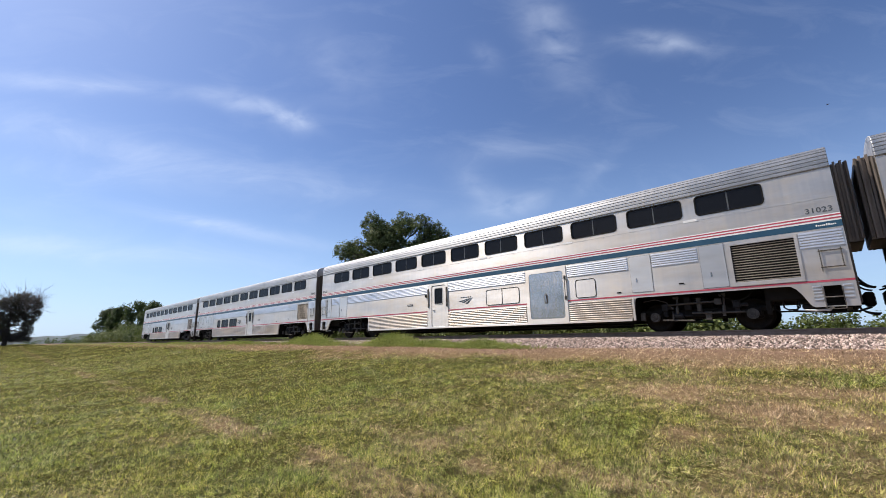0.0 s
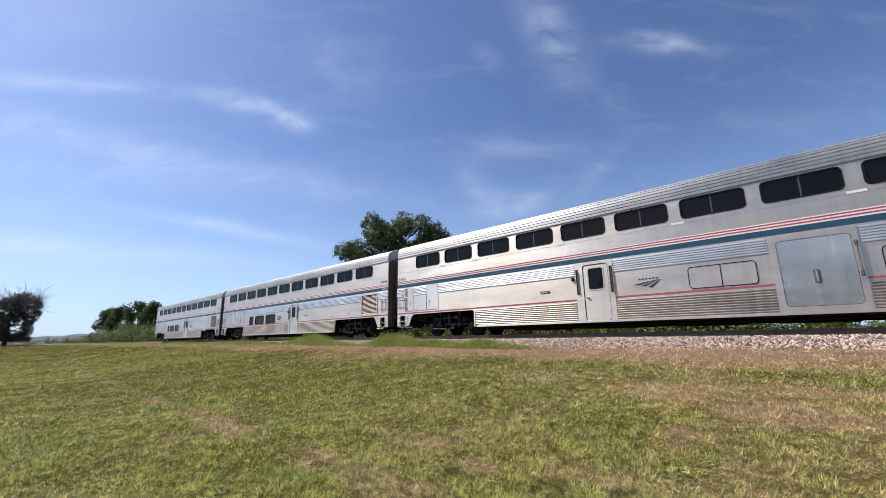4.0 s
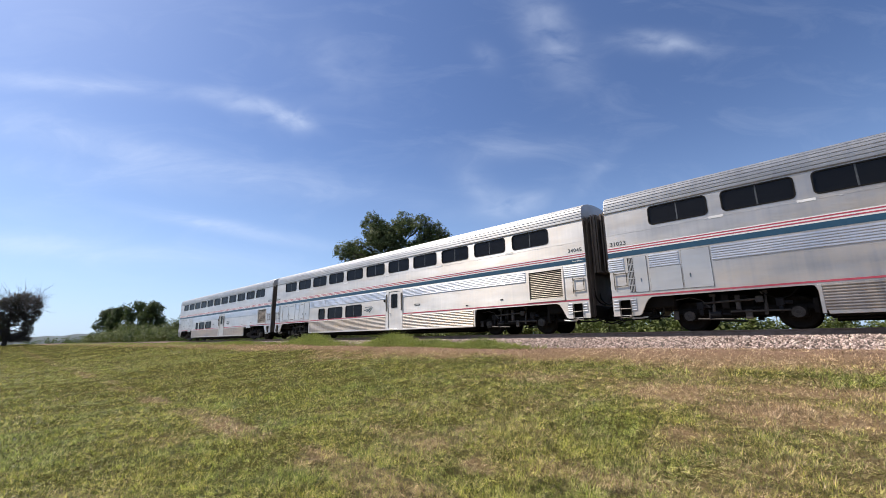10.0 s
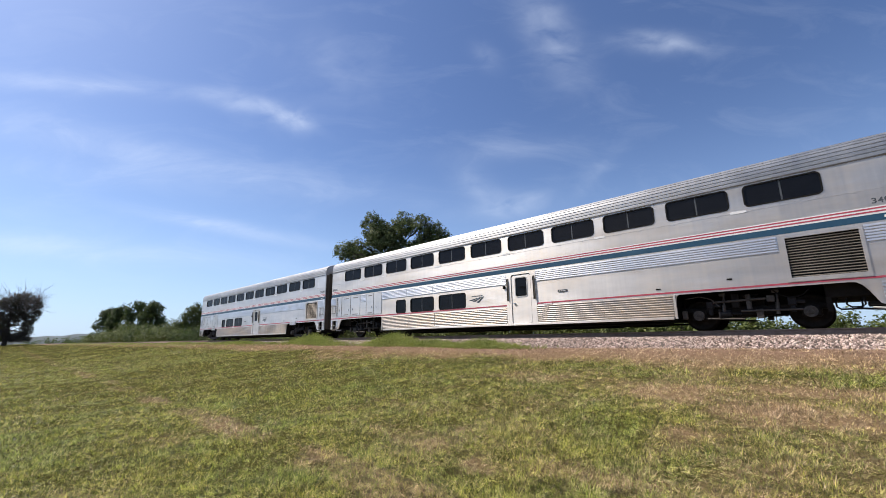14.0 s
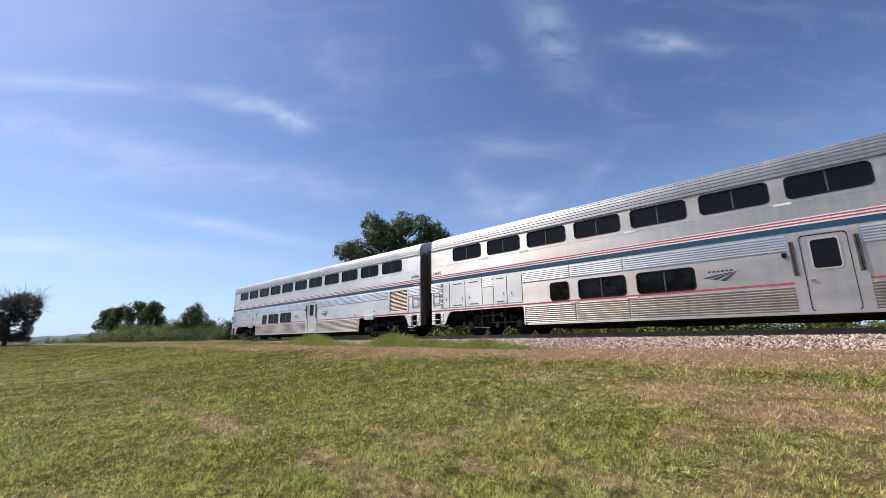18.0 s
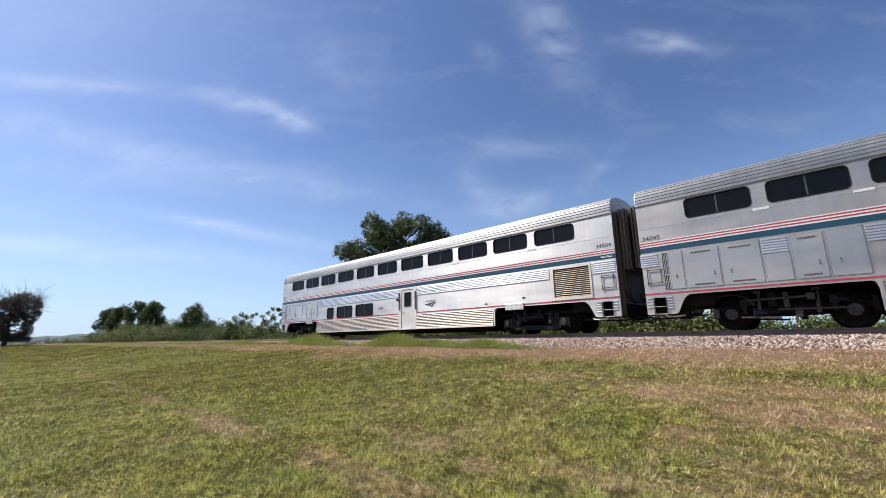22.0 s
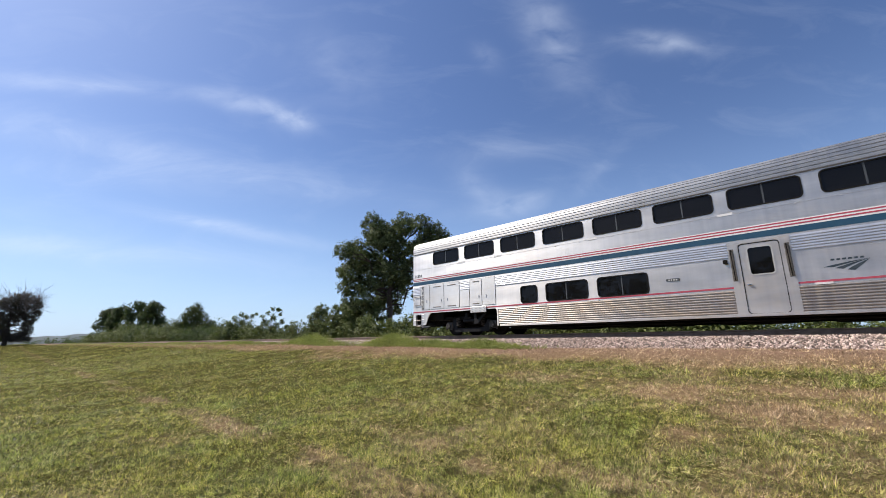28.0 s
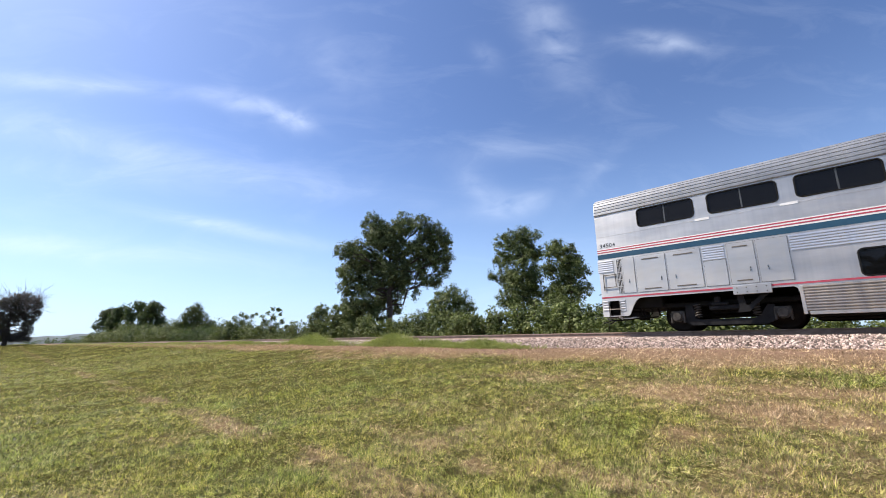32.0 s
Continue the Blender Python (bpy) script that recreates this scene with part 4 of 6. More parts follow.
part("bare_twig", bm, M_TWIG, dead, "grey leafless twigs")
tagged(bpy.data.objects["bare_twig"], "", "", "", "stuff")

tree("field_tree", -174, -19.0, 10.5, crown_masses(3.0, 1.5, 10.0, 14, 0.9, 1.6), 5000, 0.38, M_LEAF2, "leafy olive green tree at the edge of the field", "tree", 0.2, 0.5)

# hedgerow behind the track
hedge_rows = []
x = -56.0
while x < -2.0:
    h = float(np.interp(x, [-56, -50, -46, -38, -30, -24, -19, -15, -11, -7, -2], [3.0, 3.4, 3.8, 3.2, 3.4, 3.6, 4.0, 3.8, 3.7, 2.4, 1.7])) * (0.85 + 0.25 * RNG.random())
    y = float(np.interp(x, [-56, -45, -30, -15, -2], [12.5, 12.5, 11.5, 9.5, 7.5])) + RNG.normal() * 0.4
    hedge_rows.append((x, y, 1.9, 1.3, h, 4300, 0.18))
    x += 2.1
for i, (x, y, wx, wy, h, cnt, leaf) in enumerate(hedge_rows):
    bush(x, y, wx, wy, h, cnt, leaf, M_LEAF2, "dense leafy hedgerow bush behind the track")
x = -62.0
while x > -262:
    s = 1 + (-62 - x) / 80
    h = float(np.interp(x, [-330, -290, -240, -200, -131, -95, -70, -62], [2.2, 4.0, 6.6, 6.8, 6.2, 4.6, 3.4, 3.0])) * (0.70 + 0.5 * RNG.random())
    bush(x, 14 + RNG.normal() * 0.5, 3.0 * s, 1.6 * s, h, 4800, 0.24 * s ** 0.6, M_LEAF3 if RNG.random() < 0.25 else M_HEDGE, "leafy hedgerow bush far along the track", clump=0.9 * s ** 0.5)
    x -= 4.2 * s
# low scrub seen under the cars, two ragged rows
for row, x in ((6.6, -9.0), (8.6, -8.1)):
    while x < 26:
        bush(x, row + RNG.normal() * 0.3, 1.6, 0.8, float(np.interp(x, [-9, -3.5, -0.5, 1.0, 12], [1.95, 1.90, 1.70, 1.50, 1.35])) * (0.9 + 0.2 * RNG.random()), 2500, 0.115, M_HEDGE, "low dense green scrub beyond the track", clump=0.4)
        x += 1.9

# distant ridge and far woods
rv, rf = [], []
for i in range(81):
    a = radians(-2 + 30 * i / 80)
    hgt = 19 + 9 * math.exp(-((i - 22) / 14) ** 2) + 3 * math.sin(i * 0.35) + 1.5 * math.sin(i * 1.1)
    for d, z in ((1500, -3), (1600, hgt * 0.6), (1750, hgt), (2100, -3)):
        rv.append((-d * math.cos(a), -15.6 + d * math.sin(a), z))
for i in range(80):
    for j in range(3):
        rf.append((i * 4 + j, i * 4 + 4 + j, i * 4 + 5 + j, i * 4 + 1 + j))
tagged(raw("distant_ridge", rv, rf, M_HILL, None, "low wooded ridge on the horizon, haze tinted blue-green into its colour", True), "", "hill", "", "structure")
k = 900
a = radians(1) + radians(60) * RNG.random(k)
d = 420 + 260 * RNG.random(k)
cs = np.stack([-d * np.cos(a), -15.6 + d * np.sin(a), -1 + 4.2 * RNG.random(k)], -1)
fw = quads("far_woods", foliage(cs, 2.0 + 2.0 * RNG.random(k), 26000, 1.0, 1.2), M_LEAF3, None, "dark belt of woods far off")
tagged(fw, "", "woods", "", "stuff")

# unseen woods added behind the viewpoint, only to darken reflections in steel and windows
k = 420
cs = np.stack([-70 + 190 * RNG.random(k), -78 - 8 * RNG.random(k), -1 + 12 * RNG.random(k) ** 0.8], -1)
wb = quads("field_woods", foliage(cs, 2.2 + 1.6 * RNG.random(k), 16000, 1.3, 1.3), M_LEAF3, None, "unseen dark belt of trees added for the reflections")
tagged(wb, "", "woods", "", "stuff")


# ---------------------------------------------------------------- the train
FACE = -1.55          # the side that faces the field; o is the distance outwards from it
HALF = 12.60          # half the length of a car body
CACHE = {}


def shared(key, name, make, mat, parent, label="", smooth=False):
    """A part whose mesh is made once and used by every car."""
    if key not in CACHE:
        ob = part(name, make(), mat, parent, label, smooth)
        CACHE[key] = ob.data
        return ob
    ob = new(name, CACHE[key])
    ob.parent = parent
    return tagged(ob, label)


def setout(x):
    """Where a mark of the lower deck's drawing lies along the car."""
    return x + float(np.interp(x, [-12.6, -11.0, -5.5, -3.5, -1.0, 2.0, 4.0, 6.0, 9.0], [-0.06, -0.10, -0.12, -0.12, -0.09, -0.06, -0.04, -0.02, 0.0]))


def rounded(x0, x1, z0, z1, r, n=5):
    pts = []
    for cx, cz, a0 in ((x1 - r, z1 - r, 0), (x0 + r, z1 - r, 90), (x0 + r, z0 + r, 180), (x1 - r, z0 + r, 270)):
        for i in range(n + 1):
            a = radians(a0 + 90 * i / n)
            pts.append((cx + r * math.cos(a), cz + r * math.sin(a)))
    return pts


def plate(outline, holes, o0, o1):
    """A plate in the plane of the side, from o0 to o1, with holes through it."""
    bm = bmesh.new()
    edges = []
    for loop in [outline, *holes]:
        vs = [bm.verts.new((x, FACE - o1, z)) for x, z in loop]
        edges += [bm.edges.new((a, b)) for a, b in zip(vs, vs[1:] + vs[:1])]
    bmesh.ops.triangle_fill(bm, use_beauty=True, use_dissolve=False, edges=edges)
    ret = bmesh.ops.extrude_face_region(bm, geom=list(bm.faces))
    bmesh.ops.translate(bm, vec=(0, o1 - o0, 0), verts=[v for v in ret["geom"] if isinstance(v, bmesh.types.BMVert)])
    return bm


def ring(x0, x1, z0, z1, r, w, o0, o1):
    return plate(rounded(x0 - w, x1 + w, z0 - w, z1 + w, r + w), [rounded(x0, x1, z0, z1, r)], o0, o1)


def slab(x0, x1, z0, z1, o0, o1, bevel=0.0):
    return boxed(x0, x1, FACE - o1, FACE - o0, z0, z1, bevel)


def flutes(x0, x1, z0, z1, pitch=0.072, high=0.020, flat=False):
    """A sheet of lengthwise ribs with closed ends."""
    bm = bmesh.new()
    n = max(1, round((z1 - z0) / pitch))
    p = (z1 - z0) / n
    sec = []
    for i in range(n):
        for f, h in ((0.0, 0.0), (0.07, 0.0), (0.12, 0.85), (0.20, 1.0), (0.50, 0.85), (0.82, 0.45), (0.95, 0.0)) if flat else ((0.0, 0.0), (0.14, 0.0), (0.24, 0.65), (0.38, 1.0), (0.62, 1.0), (0.76, 0.65), (0.86, 0.0)):
            sec.append((z0 + (i + f) * p, 0.003 + high * h))
    sec.append((z1, 0.003))
    rows = []
    for x, k in ((x0, 0.0), (x0 + 0.006, 1.0), (x1 - 0.03, 1.0), (x1, 0.0)):
        rows.append([bm.verts.new((x, FACE - (0.003 + (o - 0.003) * k), z)) for z, o in sec])
    for a, b in zip(rows, rows[1:]):
        for i in range(len(sec) - 1):
            bm.faces.new((a[i], b[i], b[i + 1], a[i + 1]))
    return bm


def well_outline():
    pts = [(-HALF, 0.52), (-11.78, 0.52), (-11.70, 0.56), (-11.55, 0.86), (-11.46, 1.00), (-11.36, 1.075), (-11.25, 1.09), (-7.46, 1.09), (-7.40, 1.07), (-7.37, 1.02), (-7.22, 0.345)]
    pts += [(-x, z) for x, z in reversed(pts)]
    return pts + [(HALF, 4.10), (-HALF, 4.10)]


UPPER = [(-10.30 + 2.06 * i - 0.82, -10.30 + 2.06 * i + 0.82) for i in range(11)]
ROOF = [(0.0, 4.10), (0.002, 4.32), (0.018, 4.45), (0.060, 4.56), (0.14, 4.645), (0.29, 4.718), (0.47, 4.778), (0.64, 4.820), (0.80, 4.848), (1.05, 4.885), (1.30, 4.91), (1.55, 4.92)]


def roof_section():
    pts, acc = [], [0.0]
    for a, b in zip(ROOF, ROOF[1:]):
        acc.append(acc[-1] + math.hypot(b[0] - a[0], b[1] - a[1]))
    total, n = acc[-1], 19
    ys, zs = [p[0] for p in ROOF], [p[1] for p in ROOF]
    for i in range(n):
        for f, h in ((0.0, 0.0), (0.08, 0.0), (0.15, 0.9), (0.22, 1.0), (0.78, 1.0), (0.86, 0.9), (0.94, 0.0)):
            q = (i + f) / n * total
            y, z = float(np.interp(q, acc, ys)), float(np.interp(q, acc, zs))
            y2, z2 = float(np.interp(q + 0.02, acc, ys)), float(np.interp(q + 0.02, acc, zs))
            L = math.hypot(y2 - y, z2 - z) or 1
            o = 0.015 * h * (1 if i < n - 4 else 0)
            pts.append((-1.55 + y - o * (z2 - z) / L, z + o * (y2 - y) / L))
    pts.append((0.0, 4.92))
    return pts + [(-y, z) for y, z in reversed(pts[:-1])]


def roof_mesh():
    bm = bmesh.new()
    sec = roof_section()
    rows = []
    for x, drop in ((-HALF, 0.012), (-HALF + 0.02, 0.0), (HALF - 0.02, 0.0), (HALF, 0.012)):
        rows.append([bm.verts.new((x, y * (1 - drop * 0.3), z - drop * (z - 4.1))) for y, z in sec])
    for a, b in zip(rows, rows[1:]):
        for i in range(len(sec) - 1):
            bm.faces.new((a[i], a[i + 1], b[i + 1], b[i]))
    bm.faces.new(rows[0])
    bm.faces.new(rows[-1][::-1])
    return bm


def lettering(name, text, x0, x1, z0, z1, o, mat, parent, label):
    cu = bpy.data.curves.new(name, "FONT")
    cu.body = text
    cu.extrude = 0.0008
    cu.offset = 0.018
    tmp = new(name, cu)
    me = bpy.data.meshes.new_from_object(tmp)
    bpy.data.objects.remove(tmp)
    co = np.empty(len(me.vertices) * 3)
    me.vertices.foreach_get("co", co)
    co = co.reshape(-1, 3)
    lo, hi = co.min(0), co.max(0)
    k_ = min((x1 - x0) / (hi[0] - lo[0]), (z1 - z0) / (hi[1] - lo[1]) * 1.15)
    nx_ = (x0 + x1) / 2 + (co[:, 0] - (lo[0] + hi[0]) / 2) * k_
    nz_ = z0 + (co[:, 1] - lo[1]) / (hi[1] - lo[1]) * (z1 - z0)
    me.vertices.foreach_set("co", np.stack([nx_, FACE - o - (co[:, 2] - lo[2]), nz_], -1).astype(np.float32).ravel())
    me.materials.clear()
    me.materials.append(mat)
    me.update()
    ob = new(name, me)
    ob.parent = parent
    return tagged(ob, label)


def window_unit(car, x0, x1, z0, z1, tag):
    w = shared(("wf", tag), "window", lambda: ring(0, x1 - x0, 0, z1 - z0, 0.10, 0.035, -0.045, 0.010), M_RUBBER, car, "dark tinted window in a black rubber seal")
    w.location = (x0, 0, z0)
    wd, hg = x1 - x0, z1 - z0
    if wd > 1.2:
        spans = ((-0.01, wd * 0.5 - 0.02), (wd * 0.5 + 0.02, wd + 0.01))
        shared(("wm", tag), "mullion", lambda: slab(wd * 0.5 - 0.018, wd * 0.5 + 0.018, 0, hg, -0.035, -0.016), M_LETTER, w, "grey centre bar")
    else:
        spans = ((-0.01, wd + 0.01),)
    for i, (a, b) in enumerate(spans):
        shared(("wp", tag, i), "pane", lambda: slab(a, b, -0.01, hg + 0.01, -0.030, -0.022), M_GLASS, w)
    return w


def hatch(car, x0, x1, z0=1.27, z1=2.44, handle=None, louvres=(), label="flush grey equipment door"):
    x0, x1, handle = setout(x0), setout(x1), None if handle is None else setout(handle)
    h = part("equipment_door", plate(rounded(x0 + 0.012, x1 - 0.012, z0, z1, 0.02, 2), [], -0.002, 0.014), M_PANEL, car, label)
    part("door_gap", plate([(x0 + 0.004, z0 - 0.008), (x1 - 0.004, z0 - 0.008), (x1 - 0.004, z1 + 0.008), (x0 + 0.004, z1 + 0.008)], [], -0.002, 0.004), M_GRILLE, h, "dark joint round the door")
    if handle is not None:
        part("latch_recess", plate(rounded(handle - 0.016, handle + 0.016, z0 + 0.32, z0 + 0.45, 0.012, 2), [], 0.0, 0.018), M_BLACK, h, "dark latch recess")
        part("latch", slab(handle - 0.008, handle + 0.008, z0 + 0.32, z0 + 0.44, 0.012, 0.030, 0.003), M_CHROME, h)
    for zc in louvres:
        part("louvre", slab(x0 + 0.22 * (x1 - x0), x1 - 0.22 * (x1 - x0), zc - 0.018, zc + 0.018, 0.01, 0.024, 0.005), M_GRILLE, h, "narrow louvre slot")
    return h


def side_door(car, x0, x1, fx0, fx1):
    f = part("door_frame", plate([(fx0, 0.40), (fx1, 0.40), (fx1, 2.46), (fx0, 2.46)], [rounded(x0 - 0.02, x1 + 0.02, 0.41, 2.39, 0.10)], -0.03, 0.022), M_STEEL, car, "plain steel door surround")
    d = part("entry_door", plate(rounded(x0, x1, 0.43, 2.36, 0.09), [rounded(x0 + 0.19, x1 - 0.18, 1.50, 2.24, 0.07)], -0.03, 0.004), M_STEEL, car, "steel entry door with a small window")
    part("door_seal", plate(rounded(x0 - 0.03, x1 + 0.03, 0.40, 2.40, 0.10), [rounded(x0 + 0.004, x1 - 0.004, 0.434, 2.356, 0.088)], -0.035, -0.004), M_RUBBER, d)
    part("window_rim", ring(x0 + 0.19, x1 - 0.18, 1.50, 2.24, 0.07, 0.035, -0.02, 0.014), M_PLATE, d, "pale metal window rim")
    part("pane", slab(x0 + 0.17, x1 - 0.16, 1.48, 2.26, -0.020, -0.012), M_GLASS, d)
    part("door_handle", slab(x0 + 0.07, x0 + 0.17, 1.20, 1.24, 0.0, 0.045, 0.008), M_CHROME, d, "bright door handle")
    part("door_back", slab(x0 - 0.03, x1 + 0.03, 0.40, 2.42, -0.30, -0.28), M_INSIDE, d)
    for gx in (fx0 + 0.06, fx1 - 0.10):
        bm = bmesh.new()
        add_tube(bm, [(gx, FACE - 0.02, 2.24), (gx, FACE - 0.055, 2.22), (gx + 0.02, FACE - 0.055, 1.38), (gx + 0.02, FACE - 0.02, 1.36)], 0.016, 6)
        part("grab_pocket", slab(gx - 0.04, gx + 0.07, 1.34, 2.26, 0.015, 0.0245), M_GRILLE, car, "dark strip behind the grab rail")
        part("grab_rail", bm, M_DARK, car, "dark upright grab rail beside the door")
    part("marker_lamp", slab(fx0 - 0.16, fx0 - 0.05, 1.86, 1.98, 0.0, 0.06, 0.015), M_DARK, car, "small side marker light")
    return d


def blank_window(car, x0, x1, split):
    x0, x1 = setout(x0), setout(x1)
    r = part("blanked_window", ring(x0, x1, 1.25, 1.87, 0.09, 0.022, 0.0, 0.012), M_RUBBER, car, "window plated over with steel sheet")
    part("blank_sheet", plate(rounded(x0, x1, 1.25, 1.87, 0.09), [], 0.0, 0.006), M_STEEL, r)
    if split:
        part("split_bar", slab((x0 + x1) / 2 - 0.012, (x0 + x1) / 2 + 0.012, 1.25, 1.87, 0.004, 0.012), M_RUBBER, r)


def swoosh(car, x0, x1):
    """The operator's mark, as plain tapering bands, with a bar for the name above it."""
    x0, x1 = setout(x0), setout(x1)
    w = x1 - x0
    bands = [((0.00, 0.62), (0.10, 0.70), (0.52, 0.86), (1.00, 1.00), (0.60, 0.80), (0.22, 0.58)),
             ((0.24, 0.50), (0.34, 0.58), (0.70, 0.82), (1.00, 0.98), (0.72, 0.74), (0.42, 0.42)),
             ((0.50, 0.34), (0.66, 0.26), (0.84, 0.62), (1.00, 0.96), (0.80, 0.74), (0.62, 0.52))]
    m = None
    for i, b in enumerate(bands):
        ob = part("emblem" if m is None else "band", plate([(x0 + u * w, 1.28 + v * 0.36) for u, v in b], [], 0.0, 0.004), M_LOGO, car if m is None else m, "blue-grey emblem of tapering bands" if m is None else "")
        m = m or ob
    for i in range(6):
        a = x0 + w * (0.18 + 0.125 * i)
        part("name_bar", plate([(a, 1.655), (a + w * 0.085, 1.655), (a + w * 0.095, 1.70), (a + w * 0.01, 1.70)], [], 0.0, 0.004), M_LOGO, m)


def end_ladder(car, s):
    x0, x1 = (12.03, 12.48) if s > 0 else (-12.48, -12.03)
    bm = bmesh.new()
    for z in (1.51, 1.93):
        add_tube(bm, [(x0, FACE + 0.01, z), (x0, FACE - 0.03, z), (x1, FACE - 0.03, z), (x1, FACE + 0.01, z)], 0.013, 6)
    add_tube(bm, [(x0 + 0.02, FACE - 0.03, 1.40), (x0 + 0.02, FACE - 0.03, 1.98)], 0.012, 6)
    add_tube(bm, [(x1 - 0.02, FACE - 0.03, 1.50), (x1 - 0.02, FACE - 0.03, 1.98)], 0.012, 6)
    part("grab_iron", bm, M_RIG, car, "square of dark grab irons")


def truck_inside(car, x):
    """Truck with its frame between the wheels, air springs and open brake rigging."""
    t = shared(("tA", 0), "truck", lambda: boxed(-0.35, 0.35, -0.98, 0.98, 0.62, 0.86, 0.03), M_TRUCK, car, "grimy dark four-wheel truck with exposed rigging")
    t.location = (x, 0, 0)
    for s in (-1, 1):
        def frame_mesh():
            bm = bmesh.new()
            add_box(bm, -1.75, 1.75, -0.10, 0.10, 0.50, 0.66, 0.03)
            add_box(bm, -0.55, 0.55, -0.12, 0.12, 0.40, 0.60, 0.03)
            for q in (-1, 1):
                add_box(bm, q * 1.29 - 0.22, q * 1.29 + 0.22, -0.12, 0.12, 0.30, 0.62, 0.04)
            return bm
        shared(("tA", 1), "side_frame", frame_mesh, M_TRUCK, t).location = (0, s * 1.00, 0)
        for q in (-1, 1):
            def hub():
                bm = bmesh.new()
                add_tube(bm, [(0, -0.14, 0), (0, 0.14, 0)], [0.15, 0.13], 14)
                add_tube(bm, [(0, -0.17, 0), (0, -0.13, 0)], [0.06, 0.07], 10)
                return bm
            shared(("tA", 2), "bearing_box", hub, M_RIG, t, "round worn bearing housing").location = (q * 1.29, s * 1.08, 0.44)

            def damper():
                bm = bmesh.new()
                add_tube(bm, [(0, 0, 0.40), (0.02, 0, 0.72)], 0.045, 8)
                add_tube(bm, [(0.02, 0, 0.70), (0.05, 0, 1.04)], 0.028, 8)
                add_box(bm, -0.07, 0.09, -0.05, 0.05, 0.98, 1.06, 0.01)
                return bm
            shared(("tA", 3), "damper", damper, M_RIG, t, "upright shock absorber").location = (q * 0.62, s * 1.26, 0)

            def caliper():
                bm = bmesh.new()
                add_box(bm, -0.09, 0.09, -0.10, 0.10, 0.62, 0.84, 0.02)
                add_box(bm, -0.05, 0.05, -0.05, 0.05, 0.44, 0.64, 0.01)
                add_tube(bm, [(0.0, 0, 0.72), (0.26, 0, 0.70)], 0.05, 8)
                return bm
            shared(("tA", 4), "brake_unit", caliper, M_TRUCK2, t, "boxy brake unit").location = (q * 0.95, s * 1.22, 0)

        def spring():
            bm = bmesh.new()
            for z in (0.82, 0.90, 0.98):
                add_tube(bm, [(0, 0, z - 0.04), (0, 0, z), (0, 0, z + 0.04)], [0.19, 0.235, 0.19], 14)
            return bm
        shared(("tA", 5), "air_spring", spring, M_RUBBER, t).location = (0.0, s * 1.02, 0)

        def rods():
            bm = bmesh.new()
            add_tube(bm, [(-0.85, 0, 0.80), (0.55, 0, 0.84)], 0.030, 8)
            add_tube(bm, [(-0.20, 0, 0.52), (1.15, 0, 0.50)], 0.026, 8)
            add_tube(bm, [(-1.05, 0.02, 0.34), (-0.15, 0.02, 0.30)], 0.028, 8)
            add_tube(bm, [(-1.6, 0.06, 0.95), (-1.2, 0.0, 1.0), (-0.9, 0.0, 0.9), (-0.7, 0, 0.66)], 0.018, 6)
            add_box(bm, 0.42, 0.60, -0.05, 0.05, 0.74, 0.92, 0.015)
            return bm
        for j, (xa, xb, z0, z1) in enumerate(((-1.72, -1.58, 0.34, 0.60), (-0.40, -0.22, 0.62, 1.02), (0.14, 0.30, 0.30, 0.56), (1.62, 1.74, 0.40, 0.78), (-0.06, 0.06, 0.56, 0.98))):
            shared(("tA", 7, j), "hanger", lambda: boxed(xa, xb, -0.05, 0.05, z0, z1, 0.015), M_TRUCK if j % 2 else M_RIG, t, "upright brake hanger").location = (0, s * 1.24, 0)

        def can():
            bm = bmesh.new()
            add_tube(bm, [(-0.16, 0, 0.46), (0.10, 0, 0.46)], [0.11, 0.10], 12)
            add_tube(bm, [(0.10, 0, 0.46), (0.34, 0, 0.44)], 0.03, 8)
            add_box(bm, -0.20, -0.15, -0.12, 0.12, 0.34, 0.60, 0.01)
            return bm
        shared(("tA", 8), "brake_cylinder", can, M_TRUCK2, t, "round brake cylinder").location = (-0.55, s * 1.22, 0)

        def cable():
            return tube([(0.9, 0, 1.08), (0.7, 0.02, 0.88), (0.45, 0.0, 0.80), (0.2, -0.02, 0.92), (0.05, 0, 1.08)], 0.016, 6)
        shared(("tA", 9), "air_hose", cable, M_RUBBER, t, "sagging air hose").location = (0.5, s * 1.32, 0)
        shared(("tA", 6), "brake_rod", rods, M_RIG, t, "worn horizontal brake rods").location = (0, s * 1.30, 0)
    return t


